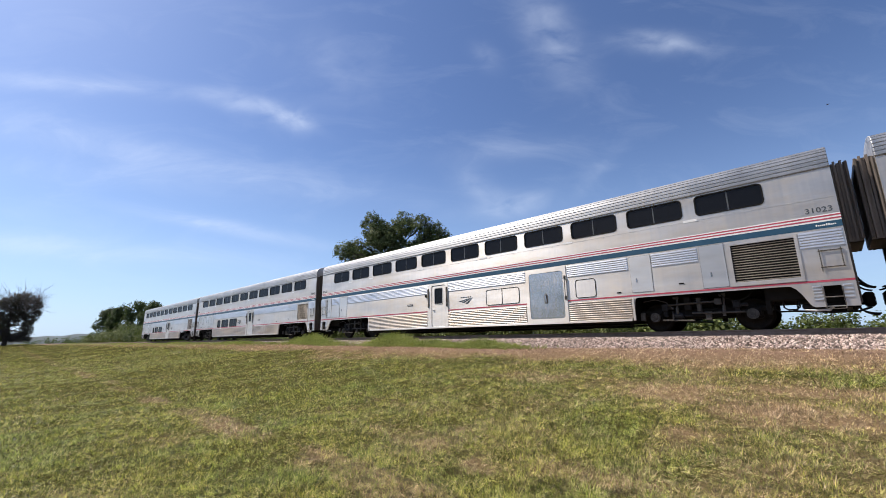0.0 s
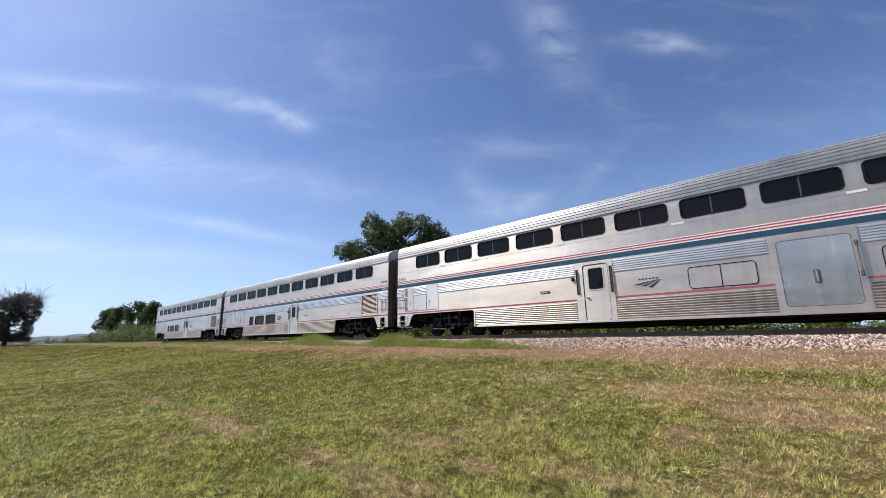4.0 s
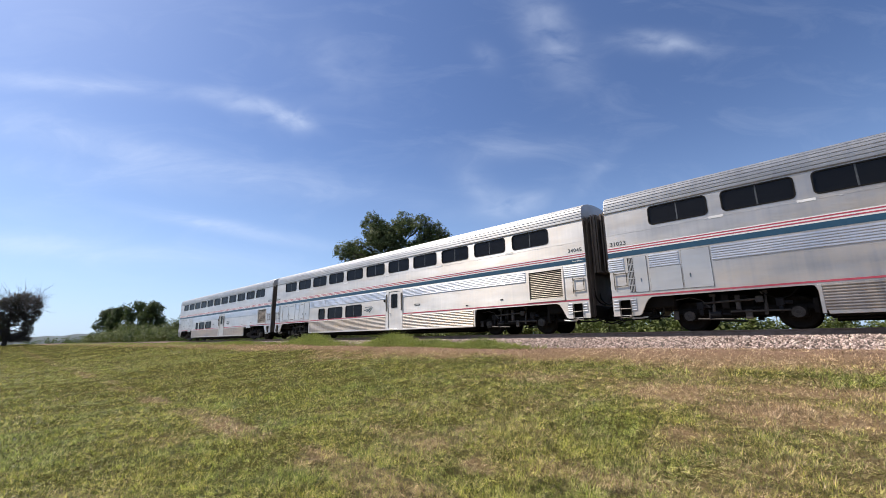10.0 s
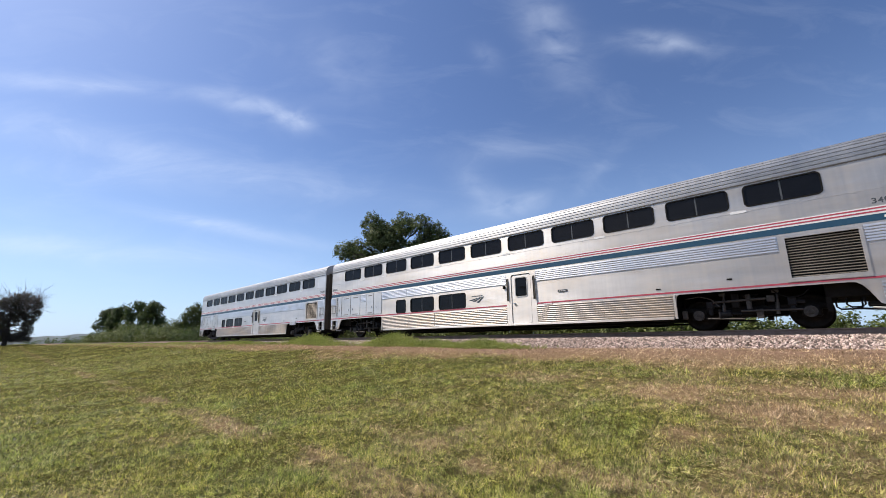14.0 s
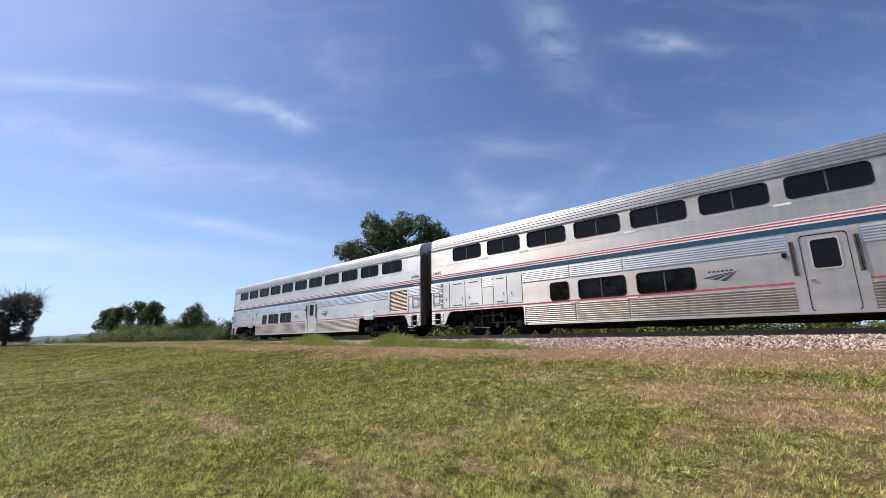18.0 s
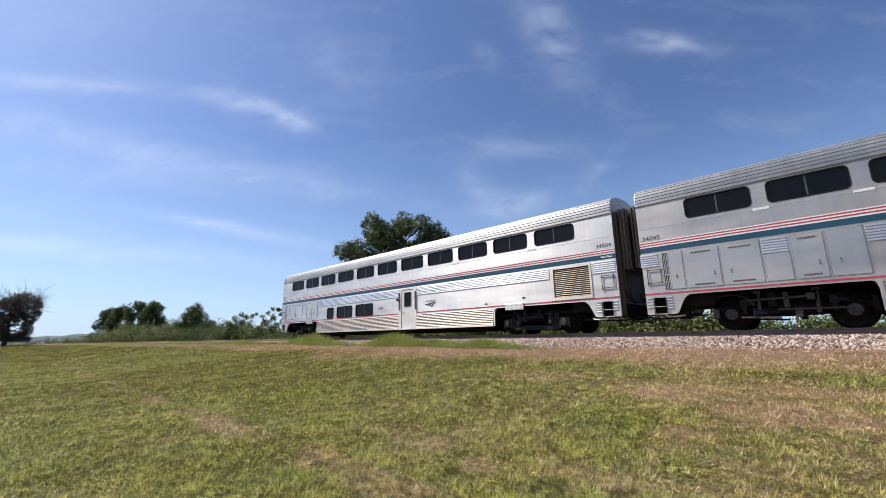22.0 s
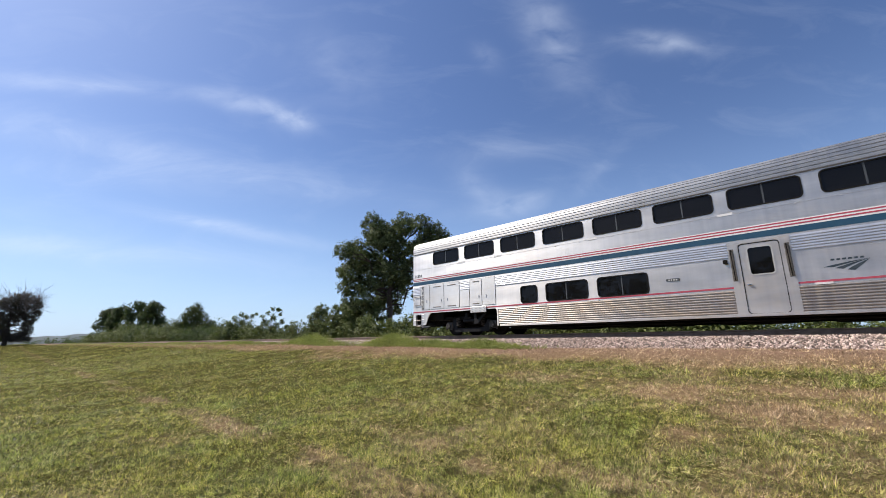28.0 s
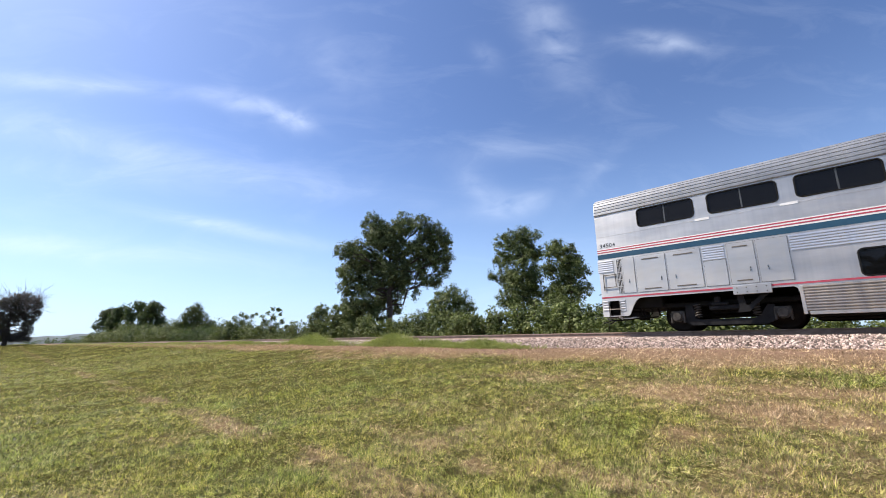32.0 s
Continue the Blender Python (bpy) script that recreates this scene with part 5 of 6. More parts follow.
def truck_outside(car, x, flip):
    """Truck with a drop-centre outside frame, coil springs and an anchor arm from a pale bolted plate."""
    t = shared(("tB", 0), "truck", lambda: boxed(-0.40, 0.40, -0.95, 0.95, 0.50, 0.78, 0.03), M_TRUCK2, car, "dark grey truck with heavy outside frame")
    t.matrix_basis = pose(x, 0, 0, 0, 0, 180 if flip else 0)
    for s in (-1, 1):
        def beam():
            out = [(-1.08, 0.24), (-1.06, 0.76), (-0.86, 0.76), (-0.80, 0.36), (-0.72, 0.33), (0.66, 0.33), (0.80, 0.42), (0.98, 0.68), (1.13, 0.68), (1.12, 0.25), (0.90, 0.16), (-0.92, 0.16)]
            bm = plate(out, [], 0.0, 0.16)
            bmesh.ops.translate(bm, vec=(0, -FACE + 0.08, 0), verts=bm.verts)
            return bm
        shared(("tB", 6), "top_beam", lambda: boxed(-1.75, 1.75, -0.07, 0.07, 0.72, 0.88, 0.03), M_TRUCK, t, "black upper frame beam").location = (0, s * 1.06, 0)
        shared(("tB", 1), "side_frame", beam, M_TRUCK2, t, "heavy drop-centre side frame").location = (0, s * 1.17, 0)
        for q in (-1, 1):
            def hub():
                bm = bmesh.new()
                add_box(bm, -0.19, 0.19, -0.03, 0.06, 0.06, 0.17, 0.02)
                add_box(bm, -0.20, -0.14, -0.06, 0.06, -0.20, 0.12, 0.02)
                add_box(bm, 0.14, 0.20, -0.06, 0.06, -0.20, 0.12, 0.02)
                add_tube(bm, [(0, -0.05, 0), (0, 0.08, 0)], [0.155, 0.160], 16)
                add_tube(bm, [(0, -0.13, 0), (0, -0.04, 0)], [0.115, 0.125], 14)
                for k in range(3):
                    a = 2.1 * k + 0.4
                    add_tube(bm, [(0.065 * math.cos(a), -0.14, 0.065 * math.sin(a)), (0.065 * math.cos(a), -0.11, 0.065 * math.sin(a))], 0.02, 6)
                return bm
            shared(("tB", 2), "bearing_box", hub, M_RIG, t, "worn axle bearing with bolted cap").matrix_basis = pose(q * 1.29, s * 1.25, 0.44, 0, 0, 180 if s > 0 else 0)

            def coil():
                bm = bmesh.new()
                pts = [(0.085 * math.cos(a), 0.085 * math.sin(a), 0.40 + 0.38 * a / (10 * math.pi)) for a in np.linspace(0, 10 * math.pi, 60)]
                add_tube(bm, pts, 0.018, 5)
                return bm
            shared(("tB", 3), "coil_spring", coil, M_RIG, t, "coil spring").location = (q * 0.72, s * 1.27, 0)

        def bolster():
            bm = bmesh.new()
            add_box(bm, -0.42, 0.42, -0.14, 0.14, 0.58, 0.72, 0.03)
            add_box(bm, -0.34, 0.10, -0.16, 0.10, 0.72, 0.80, 0.02)
            add_box(bm, -0.26, -0.10, -0.15, 0.02, 0.80, 0.98, 0.02)
            return bm
        shared(("tB", 4), "bolster_end", bolster, M_TRUCK2, t).location = (0, s * 1.18, 0)

        def arm():
            bm = plate([(-0.10, 1.04), (0.66, 1.04), (0.64, 0.95), (0.40, 0.74), (0.16, 0.50), (-0.12, 0.48), (-0.06, 0.62)], [[(0.06, 0.95), (0.10, 0.68), (0.18, 0.68), (0.44, 0.92), (0.42, 0.96)]], 0.0, 0.06)
            bmesh.ops.translate(bm, vec=(0, -FACE, 0), verts=bm.verts)
            return bm
        arm_ob = shared(("tB", 5), "anchor_arm", arm, M_TRUCK2, t, "forked bolster anchor arm")
        arm_ob.matrix_basis = pose(0.42, s * 1.36, 0) if s < 0 else pose(0.42, 1.30, 0)
    return t


def wheelset(truck, x):
    axle = shared("axle", "wheelset", lambda: tube([(0, -1.12, 0), (0, 1.12, 0)], 0.085, 12), M_WHEEL, truck)
    axle.location = (x, 0, 0.457)
    for s in (-1, 1):
        def disc():
            bm = bmesh.new()
            prof = [(0.05, -0.075), (0.13, -0.085), (0.16, -0.055), (0.34, -0.035), (0.385, -0.065), (0.455, -0.067), (0.457, 0.045), (0.485, 0.058), (0.478, 0.072), (0.39, 0.072), (0.34, 0.0), (0.16, 0.01), (0.13, 0.06), (0.05, 0.06)]
            n = 32
            rows = [[bm.verts.new((r * math.cos(2 * math.pi * k / n), y, r * math.sin(2 * math.pi * k / n))) for r, y in prof] for k in range(n)]
            for k in range(n):
                a, b = rows[k], rows[(k + 1) % n]
                for j in range(len(prof)):
                    bm.faces.new((a[j], a[(j + 1) % len(prof)], b[(j + 1) % len(prof)], b[j]))
            return bm
        w = shared("wheel", "wheel", disc, M_WHEEL, axle, "steel wheel with a worn tread", True)
        w.matrix_basis = pose(0, -0.755, 0) if s < 0 else pose(0, 0.755, 0, 0, 0, 180)
    return axle


def gangway(car, s, tail=False):
    """End sheet, corner posts, rubber diaphragm, hoses and coupler at one end of a car."""
    e = shared(("end", s), "end_wall", lambda: boxed(s * (HALF - 0.06), s * (HALF - 0.004), -1.49, 1.49, 0.55, 4.30, 0.01), M_END, car, "grimy brown end sheet")
    for y in (-1.22, 1.22):
        def post():
            bm = bmesh.new()
            add_box(bm, min(s * HALF, s * (HALF + 0.05)), max(s * HALF, s * (HALF + 0.05)), y - 0.10, y + 0.10, 0.6, 4.20, 0.015)
            add_tube(bm, [(s * (HALF + 0.04), y * 0.80, 4.15), (s * (HALF + 0.04), y * 0.80, 1.0)], 0.03, 6)
            return bm
        shared(("post", s, y), "corner_post", post, M_END, car)

    dph = None
    for i in range(2 if tail else 5):
        def pleat():
            bm = bmesh.new()
            x0 = s * (HALF + 0.01 + 0.066 * i)
            g = 0.98 + 0.05 * (i % 2)
            top = 4.30 + 0.05 * (i % 2)
            a, b = sorted((x0, x0 + s * (0.050 if i % 2 else 0.072)))
            for y0, y1, z0, z1 in ((-g, -g + 0.22, 2.15, top), (g - 0.22, g, 2.15, top), (-g, g, top - 0.2, top), (-g, g, 2.15, 2.36)):
                add_box(bm, a, b, y0, y1, z0, z1)
            if i == 0:
                a, b = sorted((s * (HALF + 0.01), s * (HALF + (0.09 if tail else 0.335))))
                for y0, y1, z0, z1 in ((-0.92, -0.87, 2.16, 4.25), (0.87, 0.92, 2.16, 4.25), (-0.87, 0.87, 4.18, 4.25), (-0.87, 0.87, 2.16, 2.25)):
                    add_box(bm, a, b, y0, y1, z0, z1)
            return bm
        ob = shared(("dia", s, i, tail), "diaphragm" if dph is None else "pleat", pleat, M_BELLOW, dph or car, "brown pleated gangway diaphragm" if dph is None else "")
        dph = dph or ob
    for y in () if tail else (-1.02, 1.02):
        shared(("face", s, y), "face_plate", lambda: boxed(*sorted((s * (HALF + 0.30), s * (HALF + 0.353))), y - 0.05, y + 0.05, 2.2, 4.30, 0.008), M_END, dph, "worn rubbing plate")

    def coupler():
        bm = bmesh.new()
        a, b = sorted((s * (HALF - 0.9), s * (HALF + 0.24)))
        add_box(bm, a, b, -0.14, 0.14, 0.60, 0.86, 0.03)
        a, b = sorted((s * (HALF + 0.12), s * (HALF + 0.335)))
        add_box(bm, a, b, -0.24, 0.20, 0.54, 0.92, 0.05)
        a, b = sorted((s * (HALF - 0.10), s * (HALF + 0.02)))
        add_box(bm, a, b, -1.1, 1.1, 0.50, 0.98, 0.03)
        return bm
    shared(("cpl", s), "coupler", coupler, M_DARK, car, "black knuckle coupler and buffer beam")

    for j, (y, z0, low, r) in enumerate(((-1.02, 1.62, 0.72, 0.030), (-0.55, 1.45, 0.50, 0.025), (-0.40, 0.62, 0.34, 0.024), (0.5, 1.45, 0.5, 0.025), (-0.80, 0.52, 0.20, 0.022))):
        def hose():
            pts = []
            for i in range(10):
                u = i / 9
                pts.append((s * (HALF - 0.02 + 0.365 * u), y + 0.05 * u, z0 - low * (1 - (1 - u) ** 2) ** 0.5 * 0.9))
            return tube(pts, r, 6)
        shared(("hose", s, j), "jumper_cable", hose, M_RUBBER, car, "looped black jumper cable", True)


def make_car(number, kind, label, trucks):
    car = tagged(new("passenger_car"), label, "train car", "cars of the train")
    car.scale = (1, 1, 1.012)
    before = set(bpy.data.objects)
    lower = [(-5.99, -5.27), (-4.84, -3.20), (-2.80, -1.16)] if kind == "coach" else []
    lower = [(setout(a), setout(b)) for a, b in lower]
    door = {"baggage": (-2.06, -1.18, -2.36, -0.98), "coach": (1.36, 2.25, 1.10, 2.50)}[kind]
    door = tuple(setout(v) for v in door)

    def wall():
        holes = [rounded(a - 0.03, b + 0.03, 3.417, 4.044, 0.12) for a, b in UPPER]
        holes += [rounded(a - 0.03, b + 0.03, 1.20, 1.89, 0.11) for a, b in lower]
        holes += [[(10.17, 1.30), (11.61, 1.30), (11.61, 2.37), (10.17, 2.37)]]
        holes += [[(x - 0.17, 0.545), (x + 0.17, 0.545), (x + 0.17, 1.04), (x - 0.17, 1.04)] for x in (-12.18, 12.16)]
        d0, d1 = door[0] - 0.02, door[1] + 0.02
        holes += [rounded(d0, d1, 0.42, 2.38, 0.08)]
        return plate(well_outline(), holes, -0.05, 0.0)
    shared(("wall", kind, trucks), "side_wall", wall, M_STEEL2 if kind == "baggage" else M_STEEL3 if trucks == "outside" else M_STEEL, car, "stainless side sheet with dents and rain streaks")
    for a, b in UPPER:
        window_unit(car, a, b, 3.447, 4.014, "upper")
    for i, (a, b) in enumerate(lower):
        window_unit(car, a, b, 1.23, 1.86, ("small", trucks) if b - a < 1 else "upper_low")
    # bands of colour
    shared("white", "white_band", lambda: slab(-HALF, HALF, 2.672, 2.862, -0.01, 0.004), M_WHITE, car, "white band")
    for i, (z0, z1) in enumerate(((2.718, 2.754), (2.798, 2.833))):
        shared(("red", i), "red_stripe", lambda: slab(-HALF, HALF, z0, z1, -0.01, 0.007), M_RED, car, "red stripe")
    shared("blue", "blue_band", lambda: slab(-HALF, HALF, 2.505, 2.668, -0.01, 0.005), M_BLUE, car, "dark blue band")
    shared("seam", "panel_seam", lambda: slab(-HALF, HALF, 3.292, 3.300, -0.01, 0.004), M_STEEL, car)
    shared("seam2", "gutter", lambda: slab(-HALF, HALF, 4.085, 4.105, -0.01, 0.018), M_WORN, car, "dark gutter line under the roof")
    gaps = [(-HALF, door[2]), (door[3], HALF)]
    if kind == "baggage":
        gaps = [(-HALF, door[2]), (door[3], 3.23), (5.0, HALF)]
    for i, (a, b) in enumerate(gaps):
        shared(("low_red", kind, i), "lower_red_stripe", lambda: slab(a, b, 1.140, 1.188, -0.01, 0.006), M_RED, car, "red stripe above the lower flutes")
    # fluted sheets
    up = [(11.70, 12.57), (-12.57, -12.00)]
    if kind == "baggage":
        up += [(-9.42, door[2]), (door[3], 3.26), (5.06, 7.28), (8.02, 9.34), (-11.20, -10.29)]
        low = [(-7.18, door[2]), (door[3], 3.26), (5.05, 7.28)]
    else:
        up += [(-7.24, -5.17), (-5.13, -3.22), (-3.18, door[2]), (door[3], 10.02), (-9.30, -8.72)]
        low = [(-7.18, -5.02), (-4.99, -3.12), (-3.09, door[2]), (door[3], 7.28)]
    if trucks == "outside":
        up = [u for u in up if u[1] not in (-5.17, -3.22, door[2])] + [(-7.24, door[2])]
        low = [(-7.18, door[2]), (door[3], 7.28)]
    up, low = [[tuple(v if v in door else setout(v) for v in u) for u in sheet] for sheet in (up, low)]
    for a, b in up:
        z0 = 2.025
        part("fluted_sheet", flutes(a, b, z0, 2.455, 0.072, 0.015, True), M_FLUTE, car, "sheet of shiny lengthwise flutes")
    for a, b in low:
        part("fluted_skirt", flutes(a, b, 0.43, 1.09), M_SKIRT, car, "dusty fluted lower sheet")
    for i, sgn in enumerate((-1, 1)):
        shared(("post", i), "skirt_end", lambda: slab(*sorted((sgn * 7.27, sgn * 7.345)), 0.36, 1.09, 0.0, 0.03, 0.008), M_STEEL, car)
    shared("sill", "side_sill", lambda: slab(-7.22, 7.22, 0.345, 0.425, -0.01, 0.022, 0.006), M_STEEL, car, "smooth steel sill")
    # air intake grille
    g = shared("grille", "intake_grille", lambda: plate([(10.05, 1.20), (11.68, 1.20), (11.68, 2.46), (10.05, 2.46)], [[(10.18, 1.31), (11.61, 1.31), (11.61, 2.37), (10.18, 2.37)]], 0.0, 0.020), M_STEEL, car, "slatted air intake in a steel frame")
    shared("grille_back", "intake_void", lambda: slab(10.10, 11.66, 1.22, 2.44, -0.16, -0.14), M_BLACK, g)
    for i in range(15):
        z = 1.335 + 0.0705 * i
        s_ = shared("slat", "slat", lambda: (lambda bm: (bmesh.ops.rotate(bm, cent=(0, FACE, 0), matrix=Matrix.Rotation(radians(-35), 3, "X"), verts=bm.verts), bm)[1])(slab(10.17, 11.62, -0.016, 0.016, -0.012, -0.003)), M_GRILLE, g)
        s_.location = (0, 0, z)
    # steps and grab irons at the corners
    for s, xc in ((-1, -12.18), (1, 12.16)):
        end_ladder(car, s)
        b = shared(("step", s), "step_box", lambda: slab(xc - 0.20, xc + 0.20, 0.46, 1.06, -0.26, -0.24), M_DARK, car, "dark recessed corner step")
        shared(("rung", s), "rung", lambda: (lambda bm: (add_tube(bm, [(xc - 0.17, FACE - 0.03, 0.755), (xc + 0.17, FACE - 0.03, 0.755)], 0.018, 6), add_tube(bm, [(xc - 0.18, FACE - 0.02, 1.0), (xc - 0.18, FACE - 0.03, 0.465), (xc + 0.18, FACE - 0.03, 0.465), (xc + 0.18, FACE - 0.02, 1.0)], 0.018, 6), bm)[2])(bmesh.new()), M_WORN, b)
        for q in (-1, 1):
            a0 = xc + q * 0.285
            shared(("rib", s, q), "ribbed_plate", lambda: flutes(a0 - 0.095, a0 + 0.095, 0.66 if q * s < 0 else 0.70, 1.07, 0.085, 0.016), M_FLUTE, car)
    for i in range(5):
        v = shared("vent", "corner_vent", lambda: slab(-11.985, -11.775, 0, 0.205, -0.01, 0.006), M_DARK, car, "corner vent of narrow upright bars")
        v.location = (0, 0, 1.285 + 0.232 * i)
        shared("vent_rim", "vent_rim", lambda: slab(-11.995, -11.765, 0.207, 0.230, -0.01, 0.022, 0.004), M_PANEL, v)
        for j in range(5):
            xb = -11.975 + 0.0475 * j
            shared(("vent_bar", j), "vent_bar", lambda: slab(xb - 0.011, xb + 0.011, 0.0, 0.207, 0.0, 0.018, 0.004), M_PANEL, v)
    # numbers, emblem and plates
    for i, ch in enumerate(number):
        lettering("number_digit", ch, 11.94 + 0.112 * i, 12.035 + 0.112 * i, 2.930, 3.070, 0.003, M_LETTER, car, "grey painted fleet number digit")
        lettering("number_digit", ch, -12.50 + 0.112 * i, -12.405 + 0.112 * i, 2.905, 3.045, 0.003, M_LETTER, car, "grey painted fleet number digit")
    for i in range(10):
        a = 12.09 + 0.04 * i
        shared(("sl", i), "class_bar", lambda: plate([(a, 2.565), (a + 0.028, 2.565), (a + 0.036, 2.60 + 0.022 * (i in (0, 5, 6))), (a + 0.008, 2.60 + 0.022 * (i in (0, 5, 6)))], [], 0.0, 0.008), M_WHITE, car, "small white lettering bar")
    for i, xg in enumerate((-9.27, -7.21, -2.98, 1.10, 5.15, 9.27)):
        shared(("tag", i), "label_plate", lambda: slab(xg - 0.19, xg + 0.19, 3.275, 3.345, -0.01, 0.007), M_WHITE, car, "small pale label plate under the windows")
    if kind == "coach":
        for i, xg in enumerate((-5.17, -3.10, 2.94)):
            shared(("tag_low", i), "label_plate", lambda: slab(xg - 0.17, xg + 0.17, 1.085, 1.135, 0.0, 0.027), M_WHITE, car, "small pale label plate under the windows")
    for i in range(24):
        bx_ = -11.4 + i * 1.0 + 0.15 * math.sin(i * 2.3)
        r_ = shared("rivet", "drain_cap", lambda: slab(-0.022, 0.022, 3.272, 3.292, 0.0, 0.012, 0.003), M_PLATE, car)
        r_.location = (bx_, 0, 0)
    oval = {"baggage": (-3.97, -3.55), "coach": (3.36, 3.77)}[kind]
    if number == "34504":
        oval = (-0.71, -0.31)
    o_ = part("data_plate", plate(rounded(oval[0], oval[1], 1.51, 1.60, 0.044), [], 0.0, 0.012), M_LETTER, car, "oval plate with small worn lettering")
    for i in range(4):
        part("plate_bar", slab(oval[0] + 0.07 + 0.07 * i, oval[0] + 0.115 + 0.07 * i, 1.53, 1.58, 0.005, 0.015), M_PLATE, o_)
    for xs, zs in ((6.88, 1.30), (8.80, 1.42)):
        part("handhold_slot", slab(xs - 0.07, xs + 0.07, zs - 0.022, zs + 0.022, 0.0, 0.012, 0.004), M_DARK, car, "dark slot handhold")
    if kind == "baggage":
        hatch(car, -11.72, -11.27, handle=-11.50)
        hatch(car, -11.22, -10.27, 1.27, 2.01)
        hatch(car, -10.25, -9.46, handle=-10.05)
        hatch(car, 7.32, 8.00, handle=7.50)
        hatch(car, 9.37, 10.03, 1.22, 2.47, handle=9.62)
        blank_window(car, 1.27, 2.92, True)
        blank_window(car, 5.37, 6.09, False)
        bd = part("baggage_door_frame", plate([(3.23, 0.40), (4.99, 0.40), (4.99, 2.47), (3.23, 2.47)], [rounded(3.38, 4.86, 0.55, 2.31, 0.10)], 0.0, 0.024), M_STEEL, car, "steel surround of the baggage door")
        part("baggage_door", plate(rounded(3.39, 4.85, 0.56, 2.30, 0.09), [], -0.01, 0.012), M_DOOR, bd, "wide dented sliding baggage door")
        part("door_gap", plate(rounded(3.37, 4.87, 0.54, 2.32, 0.10), [rounded(3.395, 4.845, 0.565, 2.295, 0.09)], 0.0, 0.010), M_RUBBER, bd)
        part("door_pull", slab(4.08, 4.12, 1.14, 1.46, 0.0, 0.05, 0.01), M_CHROME, bd, "upright door pull")
        part("door_pull_seat", plate(rounded(4.03, 4.17, 1.12, 1.48, 0.04), [], 0.0, 0.017), M_GRILLE, bd)
        for z in (1.22, 1.98):
            part("hinge", slab(4.89, 4.96, z, z + 0.13, 0.02, 0.05, 0.01), M_WORN, bd)
        part("grab_rail", tube([(4.93, FACE - 0.06, 2.10), (4.93, FACE - 0.06, 1.25)], 0.015, 6), M_WORN, bd)
        swoosh(car, -0.36, 0.50)
    else:
        hatch(car, -11.74, -11.30, handle=-11.52)
        hatch(car, -11.26, -10.33, handle=-10.50, louvres=(1.36, 2.33))
        hatch(car, -10.30, -9.34, handle=-10.08, louvres=(1.36, 2.33))
        hatch(car, -9.30, -8.72, 1.27, 2.01, None)
        hatch(car, -8.68, -8.02, handle=-8.18, louvres=(1.36, 2.33))
        hatch(car, -7.99, -7.27, handle=-7.78)
        swoosh(car, *((3.04, 3.88) if number == "34504" else (-0.95, -0.09)))
    side_door(car, *door)
    if trucks == "outside":
        for x0, x1 in ((-8.78, -7.90), (7.90, 8.78)):
            pl = shared(("anchor", x0), "anchor_plate", lambda: slab(x0, x1, 0.965, 1.225, 0.0, 0.05, 0.01), M_PANEL, car, "pale plate with rows of bolts")
            for i in range(8):
                xb, zb = x0 + 0.10 + 0.225 * (i % 4), 1.03 + 0.12 * (i // 4)
                shared(("abolt", x0, i), "bolt", lambda: tube([(xb, FACE - 0.03, zb), (xb, FACE - 0.065, zb)], 0.017, 6), M_WORN, pl)
    # the other side is the same side, turned about
    near = [o for o in set(bpy.data.objects) - before if o.parent == car]
    for o in sorted(near, key=lambda q: q.name):
        copy_thing(o, pose(0, 0, 0, 0, 0, 180) @ o.matrix_basis)
    # roof, floors, underframe
    shared("roof", "roof", roof_mesh, M_ROOF, car, "rounded roof of fluted steel")
    shared("deck", "upper_floor", lambda: boxed(-HALF + 0.1, HALF - 0.1, -1.48, 1.48, 2.50, 2.62), M_INSIDE, car)

    def under():
        bm = bmesh.new()
        add_box(bm, -7.20, 7.20, -1.46, 1.46, 0.30, 0.42, 0.02)
        for s in (-1, 1):
            a, b = sorted((s * 7.24, s * (HALF - 0.06)))
            add_box(bm, a, b, -1.47, 1.47, 1.14, 1.24)
            a, b = sorted((s * 7.20, s * 7.28))
            add_box(bm, a, b, -1.46, 1.46, 0.36, 1.2)
            a, b = sorted((s * 7.28, s * 10.75))
            add_box(bm, a, b, -0.55, 0.55, 0.40, 1.15, 0.04)
            a, b = sorted((s * 10.75, s * 11.95))
            add_box(bm, a, b, -1.30, 1.30, 0.74, 1.15, 0.04)
        for a, b in ((-5.6, -3.9), (-2.9, -0.6), (0.4, 2.2), (3.0, 4.8), (5.3, 6.4)):
            add_box(bm, a, b, -0.95, 0.95, 0.17, 0.31, 0.03)
        add_tube(bm, [(-7.1, -1.15, 0.24), (7.1, -1.15, 0.24)], 0.035, 6)
        add_tube(bm, [(-7.1, 1.15, 0.24), (7.1, 1.15, 0.24)], 0.035, 6)
        return bm
    shared("under", "underframe", under, M_DARK, car, "black underframe with equipment boxes")
    for s in (-1, 1):
        gangway(car, s, s < 0 and number == "34504")
    for s in (-1, 1):
        def lever():
            bm = bmesh.new()
            add_tube(bm, [(s * 11.55, -1.44, 0.47), (s * 11.75, -1.46, 0.44), (s * 12.05, -1.46, 0.45)], 0.026, 6)
            add_tube(bm, [(s * 11.98, -1.46, 0.43), (s * 12.10, -1.46, 0.52)], 0.035, 6)
            return bm
        shared(("lever", s), "uncoupling_lever", lever, M_PLATE, car, "pale uncoupling lever under the corner")

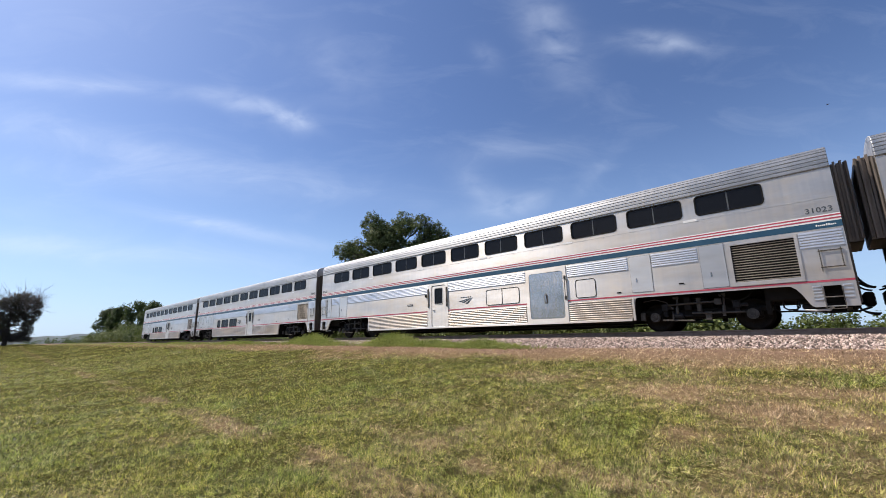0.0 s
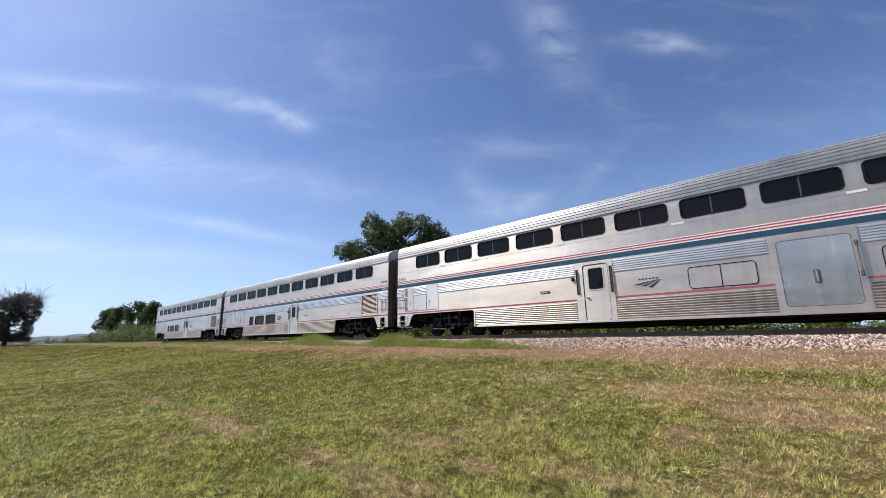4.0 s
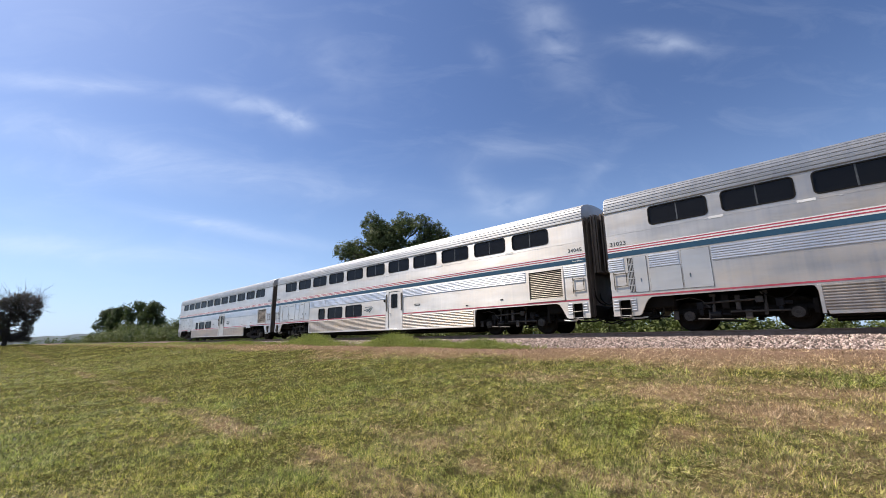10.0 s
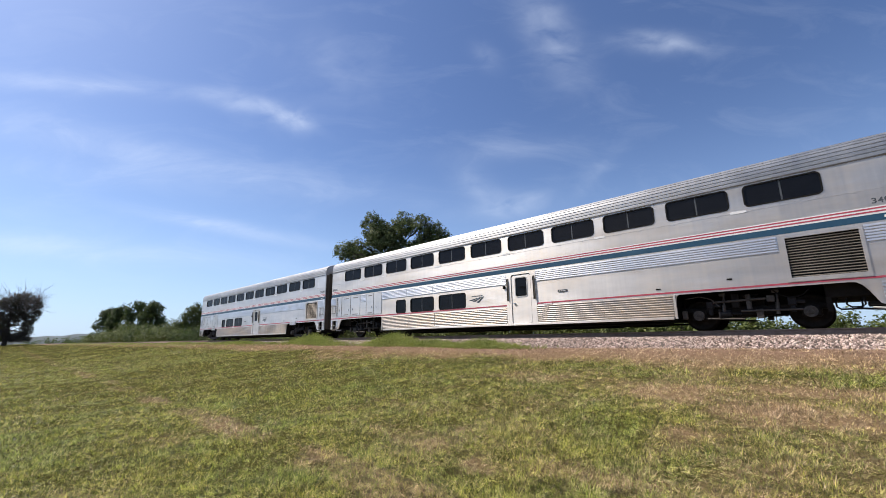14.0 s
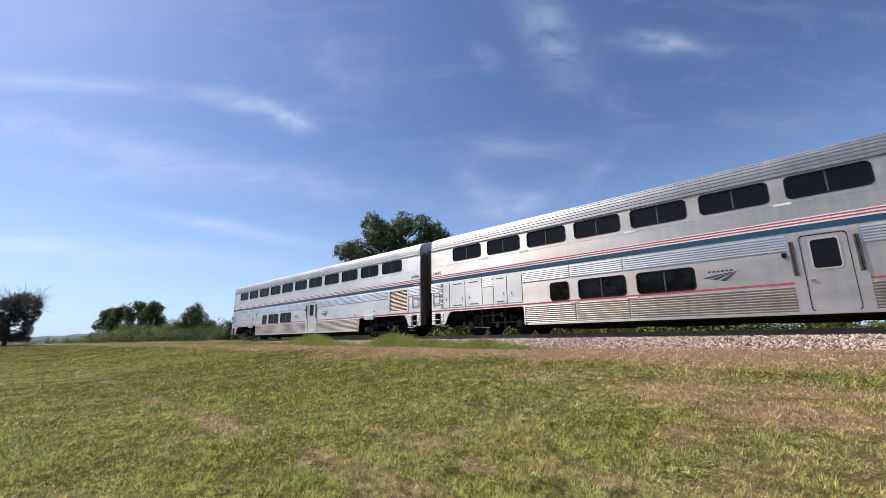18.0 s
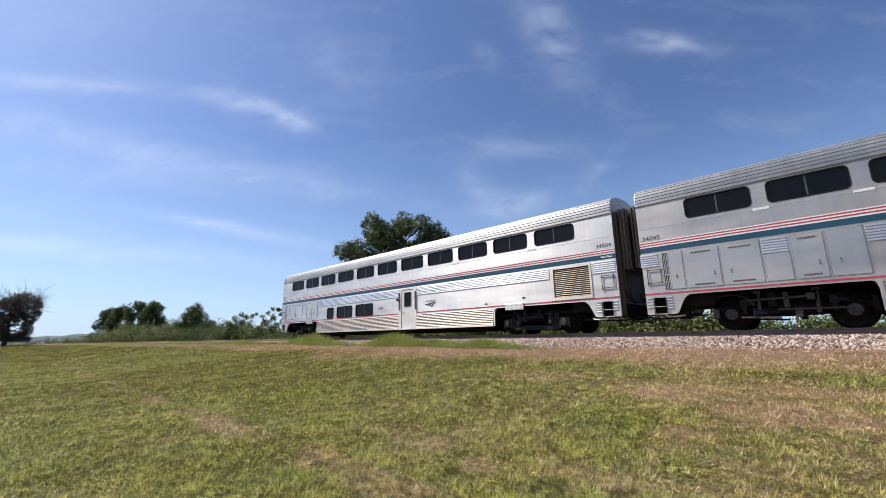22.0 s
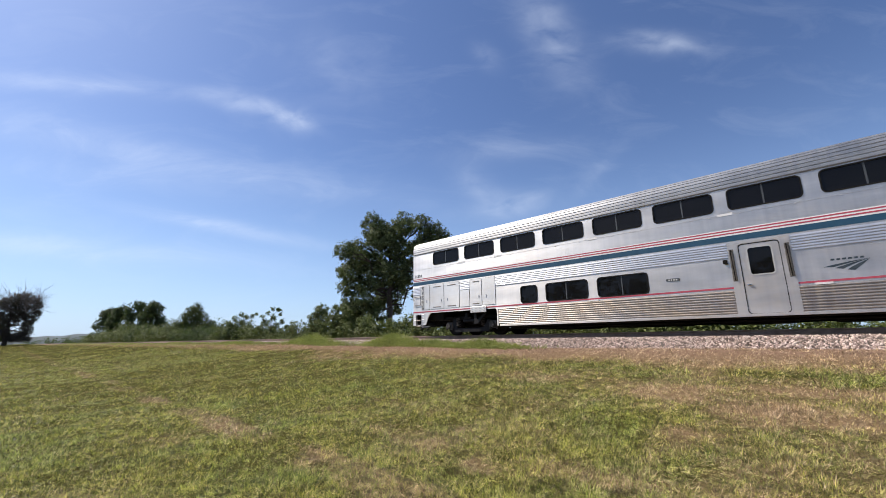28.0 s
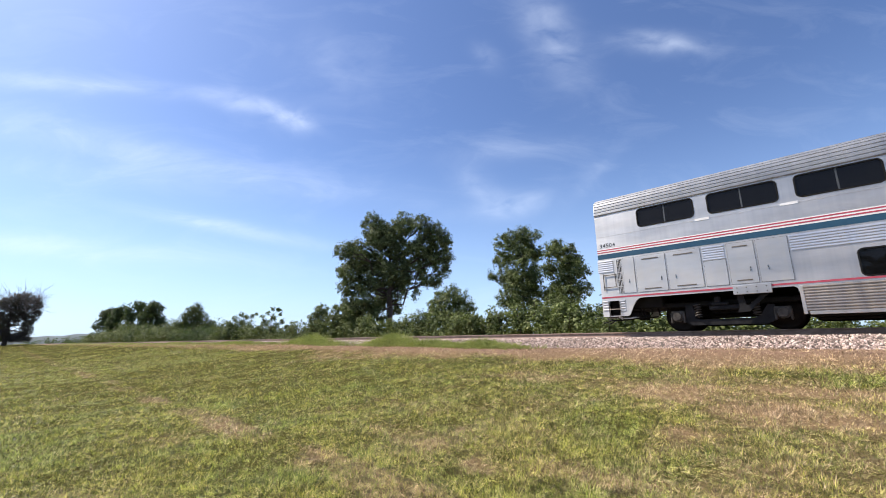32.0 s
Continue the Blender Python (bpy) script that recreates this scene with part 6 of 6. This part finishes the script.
        def piping():
            bm = bmesh.new()
            add_tube(bm, [(s * 11.3, -1.25, 0.46), (s * 12.0, -1.30, 0.40), (s * 12.55, -1.10, 0.40), (s * 12.8, -0.7, 0.50)], 0.028, 6)
            for k, (xa, xb, low) in enumerate(((11.45, 11.12, 0.50), (11.40, 10.92, 0.46))):
                add_tube(bm, [(s * xa, -1.2 + 0.1 * k, 0.76), (s * xa, -1.2 + 0.1 * k, low + 0.06), (s * (xa - 0.06), -1.2 + 0.1 * k, low), (s * (xb + 0.08), -1.2 + 0.1 * k, low), (s * xb, -1.2 + 0.1 * k, low + 0.07), (s * xb, -1.2 + 0.1 * k, low + 0.20), (s * (xb + 0.05), -1.2 + 0.1 * k, 0.76)], 0.024, 6)
            add_box(bm, *sorted((s * 11.5, s * 12.5)), -1.35, -0.9, 0.50, 0.62, 0.02)
            return bm
        shared(("piping", s), "air_piping", piping, M_RUBBER, car, "black air pipes looped under the corner")
    wheels = []
    for s in (-1, 1):
        t = truck_inside(car, s * 9.12) if trucks == "inside" else truck_outside(car, s * 9.07, s > 0)
        for q in (-1.29, 1.29):
            wheels.append(wheelset(t, q))
    return car, wheels


CAR_PITCH = 26.025
TRAIN = []
for k, (number, kind, trucks, label) in enumerate([
        ("", "coach", "inside", "double-deck stainless steel coach coupled ahead of the baggage coach"),
        ("31023", "baggage", "inside", "double-deck stainless steel coach with baggage door and plated lower windows"),
        ("34045", "coach", "inside", "double-deck stainless steel coach with three lower windows in mid-train"),
        ("34504", "coach", "outside", "double-deck stainless steel coach at the tail, on heavy outside-frame trucks")]):
    car, wheels = make_car(number, kind, label, trucks)
    TRAIN.append((car, wheels, 14.73 - CAR_PITCH * k))


# ---------------------------------------------------------------- birds
M_BIRD = surface("bird_feather", (0.020, 0.018, 0.018), (0.050, 0.046, 0.044), 20, 0.7)


def bird():
    b = tagged(new("bird"), "small dark bird flying high over the track", "bird", "birds")
    bm = bmesh.new()
    add_tube(bm, [(-0.10, 0, 0), (-0.05, 0, 0.005), (0.02, 0, 0.005), (0.07, 0, 0), (0.095, 0, -0.005)], [0.006, 0.030, 0.034, 0.022, 0.004], 8)
    part("body", bm, M_BIRD, b, "", True)
    for s in (-1, 1):
        bm = bmesh.new()
        rim = [(0.035, 0.02, 0.0), (0.045, 0.09, 0.035), (0.010, 0.19, 0.050), (-0.02, 0.12, 0.035), (-0.045, 0.02, 0.0)]
        top = [bm.verts.new((x, s * y, z + 0.004)) for x, y, z in rim]
        low = [bm.verts.new((x, s * y, z - 0.004)) for x, y, z in rim]
        bm.faces.new(top)
        bm.faces.new(low[::-1])
        for i in range(5):
            bm.faces.new((top[i], low[i], low[(i + 1) % 5], top[(i + 1) % 5]))
        part("wing", bm, M_BIRD, b)
    bm = bmesh.new()
    add_box(bm, -0.16, -0.09, -0.022, 0.022, -0.003, 0.003)
    part("tail", bm, M_BIRD, b)
    return b


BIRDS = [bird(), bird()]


# ---------------------------------------------------------------- movement
# how far the train has come, second by second
RUN = [-0.799, 1.181, 3.14, 5.089, 7.027, 8.943, 10.845, 12.751, 14.649, 16.543, 18.431, 20.349, 22.319, 24.356, 26.466, 28.652, 30.911, 33.243, 35.645, 38.097, 40.579, 43.062, 45.54, 48.006, 50.472, 52.939, 55.406, 57.872, 60.335, 62.789, 65.239, 67.681, 70.118]


def run(t):
    i = min(int(t), 31)
    f = t - i
    p0, p1, p2, p3 = RUN[max(i - 1, 0)], RUN[i], RUN[i + 1], RUN[min(i + 2, 32)]
    m1, m2 = ((p2 - p0) / 2 if i > 0 else p2 - p1), ((p3 - p1) / 2 if i < 31 else p2 - p1)
    return (2 * f ** 3 - 3 * f * f + 1) * p1 + (f ** 3 - 2 * f * f + f) * m1 + (3 * f * f - 2 * f ** 3) * p2 + (f ** 3 - f * f) * m2


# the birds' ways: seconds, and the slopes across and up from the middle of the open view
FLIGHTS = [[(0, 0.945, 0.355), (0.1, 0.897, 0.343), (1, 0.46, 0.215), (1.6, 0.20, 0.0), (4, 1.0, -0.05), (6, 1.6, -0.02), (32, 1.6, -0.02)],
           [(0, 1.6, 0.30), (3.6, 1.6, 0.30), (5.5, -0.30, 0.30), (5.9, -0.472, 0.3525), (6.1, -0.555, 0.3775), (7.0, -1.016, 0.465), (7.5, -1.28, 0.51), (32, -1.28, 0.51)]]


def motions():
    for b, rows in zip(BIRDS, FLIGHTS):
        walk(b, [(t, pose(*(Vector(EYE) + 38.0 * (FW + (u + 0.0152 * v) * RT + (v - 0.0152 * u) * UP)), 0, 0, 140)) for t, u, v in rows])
    for car, wheels, offset in TRAIN:
        walk(car, [(t * 0.5, pose(run(t * 0.5) + offset, 0, 0)) for t in range(65)])
        for w in wheels:
            x = w.location.x
            turned = -1 if abs(w.parent.matrix_basis.to_euler().z) > 1 else 1
            walk(w, [(t * 0.2, pose(x, 0, 0.457, 0, turned * math.degrees(run(t * 0.2) / 0.457), 0)) for t in range(161)])


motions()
